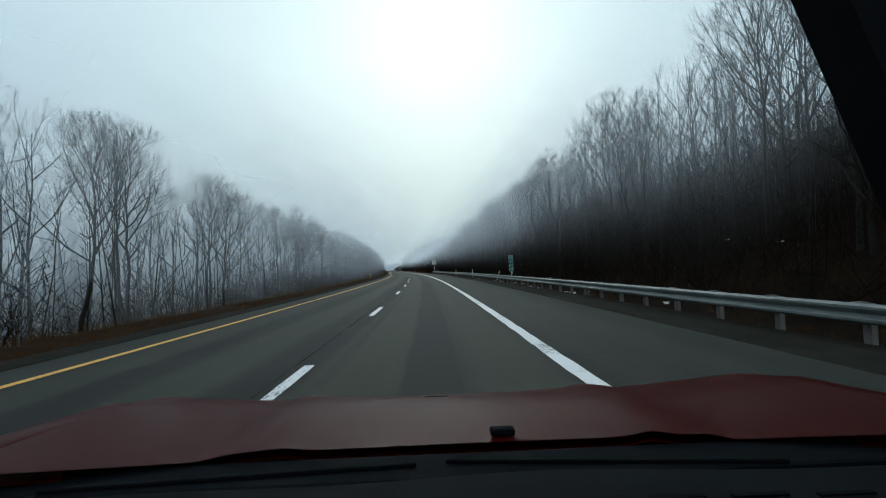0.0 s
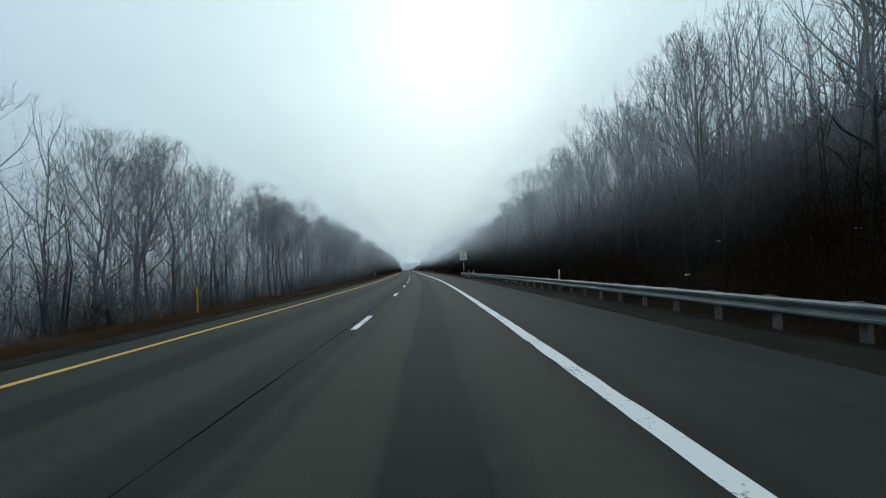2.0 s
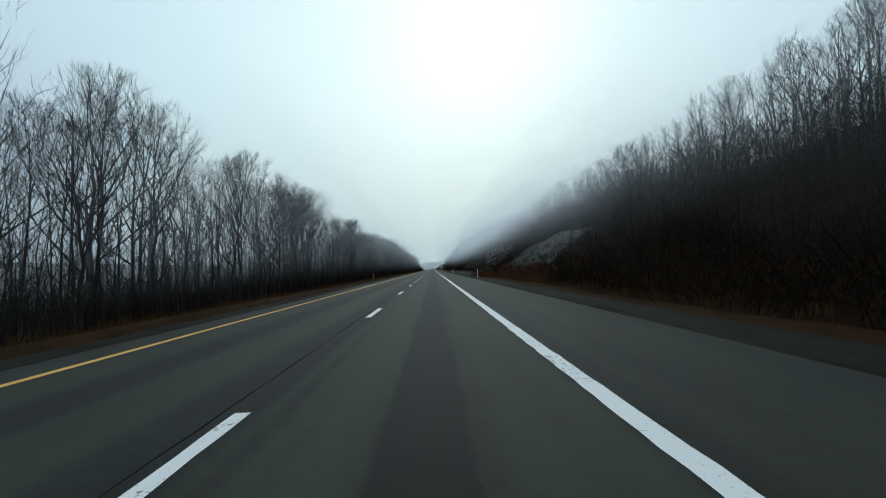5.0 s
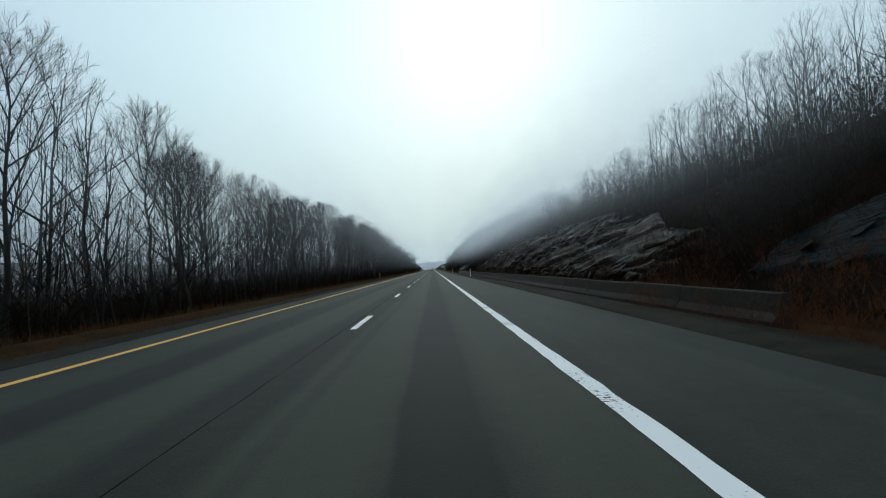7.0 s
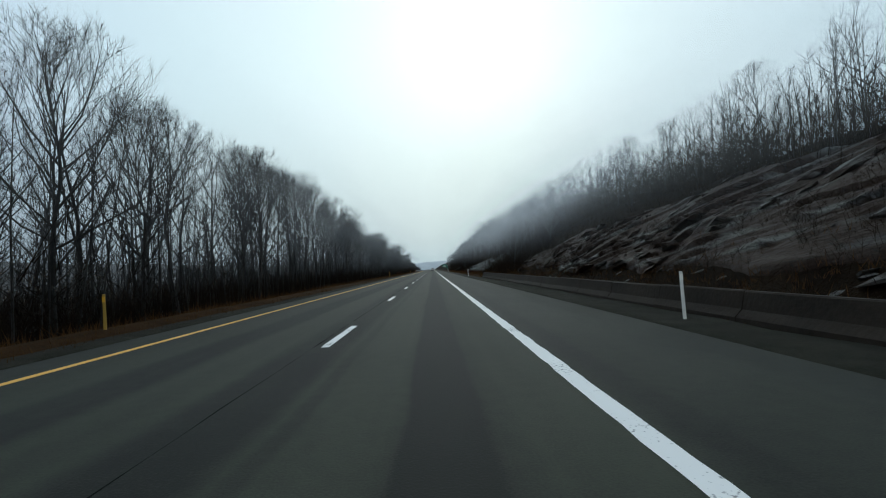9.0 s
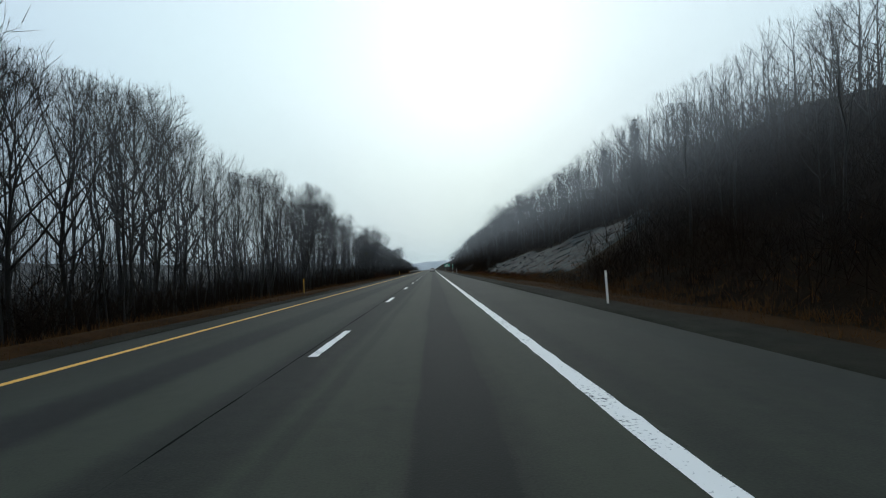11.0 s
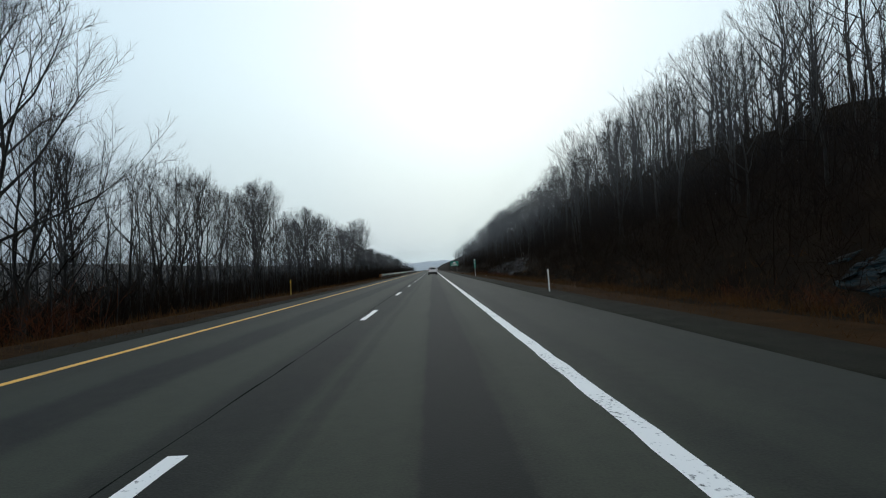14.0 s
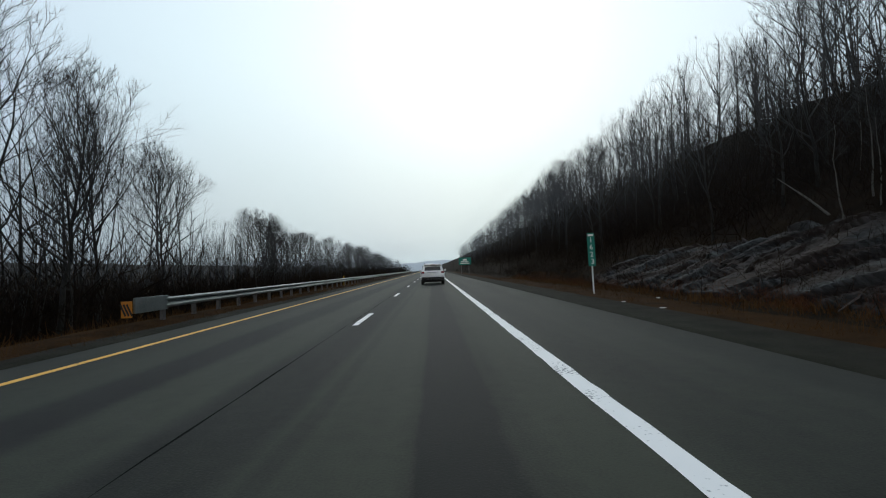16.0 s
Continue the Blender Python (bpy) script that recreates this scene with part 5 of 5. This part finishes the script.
def route_marker(s, u, top):
    """A green plate with a direction, a route shield and a distance, and a small tag below."""
    base = float(land(s, u))
    ob = empty("mile_marker", place(s, u, base, 0) @ Matrix.Rotation(radians(-1.0), 4, "Y"), "tall green route and mile marker with white letters", "road sign", "mile markers")
    h, w = 1.42, 0.38
    part("post", box(0.05, 0.04, top - base - 0.1, (0, 0.02, 0), 0.004), M_WHITE, ob, "pale steel post")
    part("border", rounded_plate(w, h, 0.006, 0.03), M_SIGNW, ob, "white border", Matrix.Translation((0, -0.006, top - base - h / 2)))
    plate = part("plate", rounded_plate(w - 0.03, h - 0.03, 0.006, 0.025), M_SIGNG, ob, "", Matrix.Translation((0, -0.013, top - base - h / 2)))
    for body, size, z in (("NORTH", 0.108, h / 2 - 0.20), ("MILE", 0.15, -0.20), ("162", 0.215, -0.50)):
        lettering(body, size, M_SIGNW, plate, Matrix.Translation((0, -0.005, z)) @ UPRIGHT, "lettering", 0.0)
    part("shield", rounded_plate(0.26, 0.24, 0.004, 0.08), M_SIGNB, plate, "blue route shield", Matrix.Translation((0, -0.006, 0.18)))
    part("shield_band", box(0.20, 0.004, 0.05, (0, -0.011, 0.27), 0.0), M_SIGNR, plate, "faded red band")
    lettering("81", 0.16, M_SIGNW, plate, Matrix.Translation((0, -0.011, 0.13)) @ UPRIGHT, "numeral", 0.0)
    part("tag", rounded_plate(0.13, 0.22, 0.006, 0.02), M_WHITE, ob, "small pale tag", Matrix.Translation((0.03, -0.008, top - base - h - 0.13)))


route_marker(42.8, 7.58, 2.28)


def guide_sign(s, u):
    base = float(land(s, u))
    ob = empty("guide_sign", place(s, u, base, 0), "green motorway guide sign on two steel posts", "road sign")
    for x in (-1.0, 1.0):
        part("post", box(0.12, 0.1, 3.9, (x, 0.08, 0), 0.006), M_POST, ob)
    plate = part("plate", rounded_plate(3.2, 1.9, 0.02, 0.12), M_SIGNG, ob, "", Matrix.Translation((0, 0, 3.2)))
    for x, z, w, h in ((0, 0.35, 1.0, 0.42), (-0.1, -0.15, 2.0, 0.22), (0.0, -0.55, 2.4, 0.22)):
        part("marking", box(w, 0.003, h, (x, -0.004, z - h / 2), 0.0), M_SIGNW, plate)


guide_sign(628.0, 8.6)

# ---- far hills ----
# pale blue-grey base colour: the haze of distance is painted in
M_HILL = material("haze_painted_hill", (0.42, 0.46, 0.47), (0.50, 0.54, 0.55), 0.01, 0.95, 0.0)


def ridge(s, u0, u1, height, seed):
    """A far wooded ridge with a soft uneven crest, its haze painted into the colour."""
    us, fs = np.linspace(u0, u1, 90), np.linspace(0, 1, 5)
    a, f = np.meshgrid(us, fs, indexing="ij")
    k = (a - u0) / (u1 - u0)
    crest = height * np.sin(k * math.pi) ** 0.7 * (0.85 + 0.1 * np.sin(k * 9 + seed) + 0.04 * np.sin(k * 31) + 0.02 * np.sin(k * 93))
    z = -8 + (crest + 8) * np.sin(f * math.pi / 2)
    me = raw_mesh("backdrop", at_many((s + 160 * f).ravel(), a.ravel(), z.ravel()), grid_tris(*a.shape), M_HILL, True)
    tagged(new("backdrop", me), "distant wooded ridge with pale blue-grey haze painted into its colour", "hill", kind="structure")


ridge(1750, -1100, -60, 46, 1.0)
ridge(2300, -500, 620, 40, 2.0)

# ---- scraps on the verge ----
rng_l = random.Random(12)
for k in range(70):
    s = rng_l.choice((rng_l.uniform(10, 140), rng_l.uniform(230, 330), rng_l.uniform(395, 540)))
    u = rng_l.uniform(6.6, 9.3)
    if 232 < s < 356:
        u = rng_l.uniform(5.0, 6.7)
    if k < 22:
        s, u = rng_l.uniform(137, 156), rng_l.uniform(7.9, 9.2)
    bm = slab_mesh(900 + k, 0.10, 0.16, 0.03)
    ob = new("litter", mesh_of("litter", bm, M_LITT))
    ob.matrix_world = place(s, u, float(land(s, u)) + 0.02, rng_l.uniform(0, 360))
    tagged(ob, "crumpled pale scrap of litter on the verge", "litter", "litter on the verge")


for k in range(60):
    s = rng_l.uniform(18, 160)
    u = rng_l.uniform(8.4, 16.5)
    big = 1.0
    if k < 14:
        s, u, big = rng_l.uniform(22, 62), rng_l.uniform(6.7, 8.0), rng_l.uniform(1.0, 2.0)
    ob = new("litter", mesh_of("litter", slab_mesh(1200 + k, 0.10 * big, 0.18 * big, 0.03), M_LITT))
    ob.matrix_world = place(s, u, float(land(s, u)) + 0.03, rng_l.uniform(0, 360)) @ Matrix.Rotation(-0.4 if u > 10 else 0.0, 4, "Y")
    tagged(ob, "pale scrap of litter among brown leaves on the slope", "litter", "litter on the verge")


# ---- vehicles ----


def wheel(parent, x, y, r, w):
    m = Matrix.Translation((x, y, r)) @ Matrix.Rotation(radians(90), 4, "Y")
    bm = tube(r, -w / 2, w / 2, 28)
    bmesh.ops.bevel(bm, geom=[e for e in bm.edges if e.calc_face_angle(0) > 1.0], offset=0.03, segments=2, affect="EDGES")
    tyre = part("tyre", bm, M_TYRE, parent, "", m)
    rim = tube(r * 0.66, -w / 2 - 0.006, w / 2 + 0.006, 20)
    part("rim", rim, M_RIM, tyre)


def loft(sections, closed=False):
    """Skin over rings of equal length, capped at both ends."""
    bm = bmesh.new()
    rings = [[bm.verts.new(v) for v in r] for r in sections]
    n = len(rings[0])
    for a, b in zip(rings, rings[1:]):
        for k in range(n):
            bm.faces.new((a[k], a[(k + 1) % n], b[(k + 1) % n], b[k]))
    bm.faces.new(rings[0])
    bm.faces.new(rings[-1])
    return bm


def ring(y, half, z0, z1, r, tumble=0.0):
    """A rounded cross-section at y."""
    out = []
    for cx, cz, a0 in ((1, 1, 0), (-1, 1, 90), (-1, -1, 180), (1, -1, 270)):
        for k in range(4):
            a = radians(a0 + 30 * k)
            x = cx * (half - r) + r * math.cos(a)
            z = ((z1 - r) if cz > 0 else (z0 + r)) + r * math.sin(a)
            x -= cx * tumble * (z - z0) / (z1 - z0)
            out.append((x, y, z))
    return out


def suv(s, u):
    """A white estate-bodied SUV seen from behind; y runs forward from its tail."""
    ob = empty("suv", place(s, u, 0.0), "white mid-size SUV with a dark rear window", "car")
    part("body", loft([ring(0.0, 0.90, 0.52, 1.06, 0.10), ring(0.10, 0.98, 0.40, 1.10, 0.12), ring(1.0, 1.0, 0.36, 1.12, 0.10), ring(3.6, 1.0, 0.36, 1.10, 0.10), ring(4.5, 0.97, 0.38, 1.02, 0.14), ring(4.9, 0.86, 0.45, 0.86, 0.14)]), M_CARW, ob, "", smooth=True)
    cabin = part("cabin", loft([ring(0.14, 0.86, 1.05, 1.16, 0.04), ring(0.34, 0.91, 1.05, 1.66, 0.12, 0.18), ring(0.6, 0.93, 1.05, 1.72, 0.14, 0.20), ring(2.2, 0.93, 1.05, 1.73, 0.14, 0.20), ring(2.9, 0.90, 1.05, 1.68, 0.10, 0.14), ring(3.7, 0.86, 1.04, 1.13, 0.04)]), M_CARW, ob, "", smooth=True)
    tilt = Matrix.Rotation(radians(-19), 3, "X")
    part("rear_window", box(1.34, 0.02, 0.33, (0, 0.150, 1.16), 0.0, 0.93, tilt), M_DGLASS, cabin, "dark tinted rear window")
    part("spoiler", box(1.36, 0.26, 0.07, (0, 0.24, 1.615), 0.02), M_CARW, cabin)
    part("brake_lamp", box(0.4, 0.02, 0.025, (0, 0.106, 1.63), 0.004), M_TAIL, cabin)
    for x in (-1, 1):
        part("roof_rail", box(0.04, 1.9, 0.05, (x * 0.66, 1.55, 1.745), 0.012), M_BLACK, cabin)
        for y0, ln in ((0.55, 0.85), (1.5, 0.8), (2.35, 0.7)):
            part("side_window", box(0.02, ln, 0.40, (x * 0.885, y0 + ln / 2, 1.18), 0.0, 0.94, Matrix.Rotation(radians(x * -10), 3, "Y")), M_DGLASS, cabin)
        lamp = part("tail_lamp", box(0.26, 0.12, 0.17, (x * 0.82, 0.05, 0.92), 0.03), M_TAIL, ob, "dark red tail lamp")
        part("mirror", box(0.20, 0.10, 0.16, (x * 1.09, 3.1, 1.10), 0.03), M_CARW, ob)
        part("exhaust", box(0.12, 0.12, 0.06, (x * 0.62, 0.02, 0.34), 0.015), M_RIM, ob)
        for y in (0.95, 3.85):
            wheel(ob, x * 0.86, y, 0.37, 0.24)
    part("bumper", box(1.88, 0.20, 0.30, (0, 0.03, 0.32), 0.05), M_BLACK, ob, "black lower bumper")
    part("valance", box(1.1, 0.16, 0.05, (0, 0.01, 0.44), 0.015), M_RIM, ob, "grey bumper insert")
    part("trim_bar", box(0.95, 0.03, 0.05, (0, -0.012, 1.0), 0.01), M_RIM, ob, "chrome trim bar")
    part("number_plate", box(0.31, 0.015, 0.155, (0, -0.012, 0.78), 0.004), M_SIGNW, ob)
    part("underbody", box(1.5, 4.2, 0.16, (0, 2.4, 0.22), 0.02), M_BLACK, ob)


suv(along(16.0) + 39.6, 0.02)


def own_car(s, u):
    """The red car the journey starts in; y runs forward from the driver's eye."""
    ob = empty("red_car", place(s, u, 0.0), "dark red car with a black dashboard and open windscreen", "car")
    xs, fs = np.linspace(-0.84, 0.96, 37), np.linspace(0, 1, 22)
    a, f = np.meshgrid(xs, fs, indexing="ij")
    back = 0.95 - 0.13 * ((a - 0.05) / 0.85) ** 2
    y = back + f * (1.98 - back)
    z = 0.965 - 0.04 * (y - 0.93) - 0.30 * np.maximum(0, y - 1.2) ** 2 + 0.035 * np.abs((a - 0.05) / 0.85) ** 2
    z += 0.010 * np.exp(-((np.abs(a - 0.05) - 0.36 - 0.1 * f) / 0.03) ** 2) - 0.012 * ramp(np.abs(a - 0.05), 0.46, 0.50)
    top = np.stack([a.ravel(), y.ravel(), z.ravel()], -1)
    tr = grid_tris(*a.shape)
    hood_me = raw_mesh("hood", np.concatenate([top, top - (0, 0, 0.02)]), np.concatenate([tr, tr[:, ::-1] + len(top)]), M_RED, True)
    hood = child("hood", hood_me, ob, "dark red bonnet with raised creases")
    part("washer_jet", box(0.05, 0.03, 0.014, (0.13, 0.985, 0.966), 0.006), M_TRIM, hood)
    part("badge", box(0.07, 0.04, 0.008, (0.0, 1.42, 0.922), 0.003), M_TRIM, hood)
    for x0, x1 in ((-0.98, -0.84), (0.96, 1.10)):
        part("fender", loft([ring(yy, 0.07, 0.45, zz, 0.04) for yy, zz in ((0.55, 0.99), (1.0, 0.985), (1.4, 0.955), (1.75, 0.87), (1.98, 0.74))]), M_RED, ob, "", Matrix.Translation(((x0 + x1) / 2, 0, 0)), smooth=True)
    part("front_bumper", loft([ring(1.9, 0.98, 0.22, 0.72, 0.1), ring(2.1, 0.9, 0.26, 0.66, 0.12), ring(2.18, 0.7, 0.3, 0.58, 0.1)]), M_RED, ob, "", Matrix.Translation((0.06, 0, 0)), smooth=True)
    part("cowl", box(1.7, 0.12, 0.03, (0.06, 0.86, 0.93), 0.01), M_TRIM, ob, "black plastic cowl")
    for x, ln, turn in ((-0.35, 0.62, 4), (0.30, 0.58, -6)):
        part("wiper", box(ln, 0.012, 0.012, (x, 0.84, 0.955), 0.004, 1.0, Matrix.Rotation(radians(turn), 3, "Z")), M_TRIM, ob)
    # dashboard: a soft roll with a defroster slot
    dxs, dys = np.linspace(-0.78, 0.90, 25), np.linspace(0.16, 0.80, 16)
    a, y = np.meshgrid(dxs, dys, indexing="ij")
    y = y - 0.10 * ((a - 0.06) / 0.84) ** 2
    z = 1.075 - 0.22 * (y - 0.30) - 0.9 * np.maximum(0, 0.28 - y) ** 1.3 + 0.004 * np.sin(a * 9)
    tops = np.stack([a.ravel(), y.ravel(), z.ravel()], -1)
    tr = grid_tris(*a.shape)
    dash_me = raw_mesh("dashboard", np.concatenate([tops, tops - (0, 0, 0.25)]), np.concatenate([tr, tr[:, ::-1] + len(tops)]), M_TRIM, True)
    dash = child("dashboard", dash_me, ob, "black soft plastic dashboard")
    for x0 in np.linspace(-0.5, 0.6, 12):
        yy = 0.62 - 0.10 * ((x0 - 0.06) / 0.84) ** 2
        part("vent_slot", box(0.07, 0.008, 0.003, (x0, yy, 1.075 - 0.22 * (yy - 0.30)), 0.0), M_TRIM, dash)
    # windscreen pillars, roof, sides
    for side, x_low, x_top in ((1, 0.89, 0.665), (-1, -0.96, -0.74)):
        lo, hi = Vector((x_low, 0.74, 1.02)), Vector((x_top, 0.30 if side < 0 else 0.82, 1.86 if side > 0 else 1.62))
        wide = 0.5 if side > 0 else 0.06
        ring_at = lambda c: [(c.x - 0.0 * side, c.y - 0.05, c.z), (c.x + side * wide, c.y - 0.05, c.z), (c.x + side * wide, c.y + 0.05, c.z), (c.x, c.y + 0.05, c.z)]
        part("pillar", loft([ring_at(lo), ring_at(lo.lerp(hi, 0.5)), ring_at(hi)]), M_TRIM, ob, "black windscreen pillar")
        part("door", box(0.10, 1.9, 0.66, (side * 0.98 + 0.06, -0.45, 0.32), 0.04), M_RED, ob)
        part("rear_quarter", box(0.10, 1.0, 1.1, (side * 0.98 + 0.06, -1.9, 0.36), 0.05), M_RED, ob)
        for y in (1.35, -1.45):
            wheel(ob, side * 0.93 + 0.06, y, 0.33, 0.21)
    part("roof", box(1.75, 2.35, 0.06, (0.06, -1.0, 1.62), 0.025), M_RED, ob)
    part("tailgate", box(1.8, 0.08, 1.2, (0.06, -2.4, 0.42), 0.03), M_RED, ob)
    part("floor_pan", box(1.7, 3.9, 0.08, (0.06, -0.4, 0.22), 0.02), M_TRIM, ob)
    part("seat_bench", box(1.4, 0.3, 1.05, (0.06, -0.9, 0.30), 0.06), M_TRIM, ob)


own_car(0.0, -0.14)
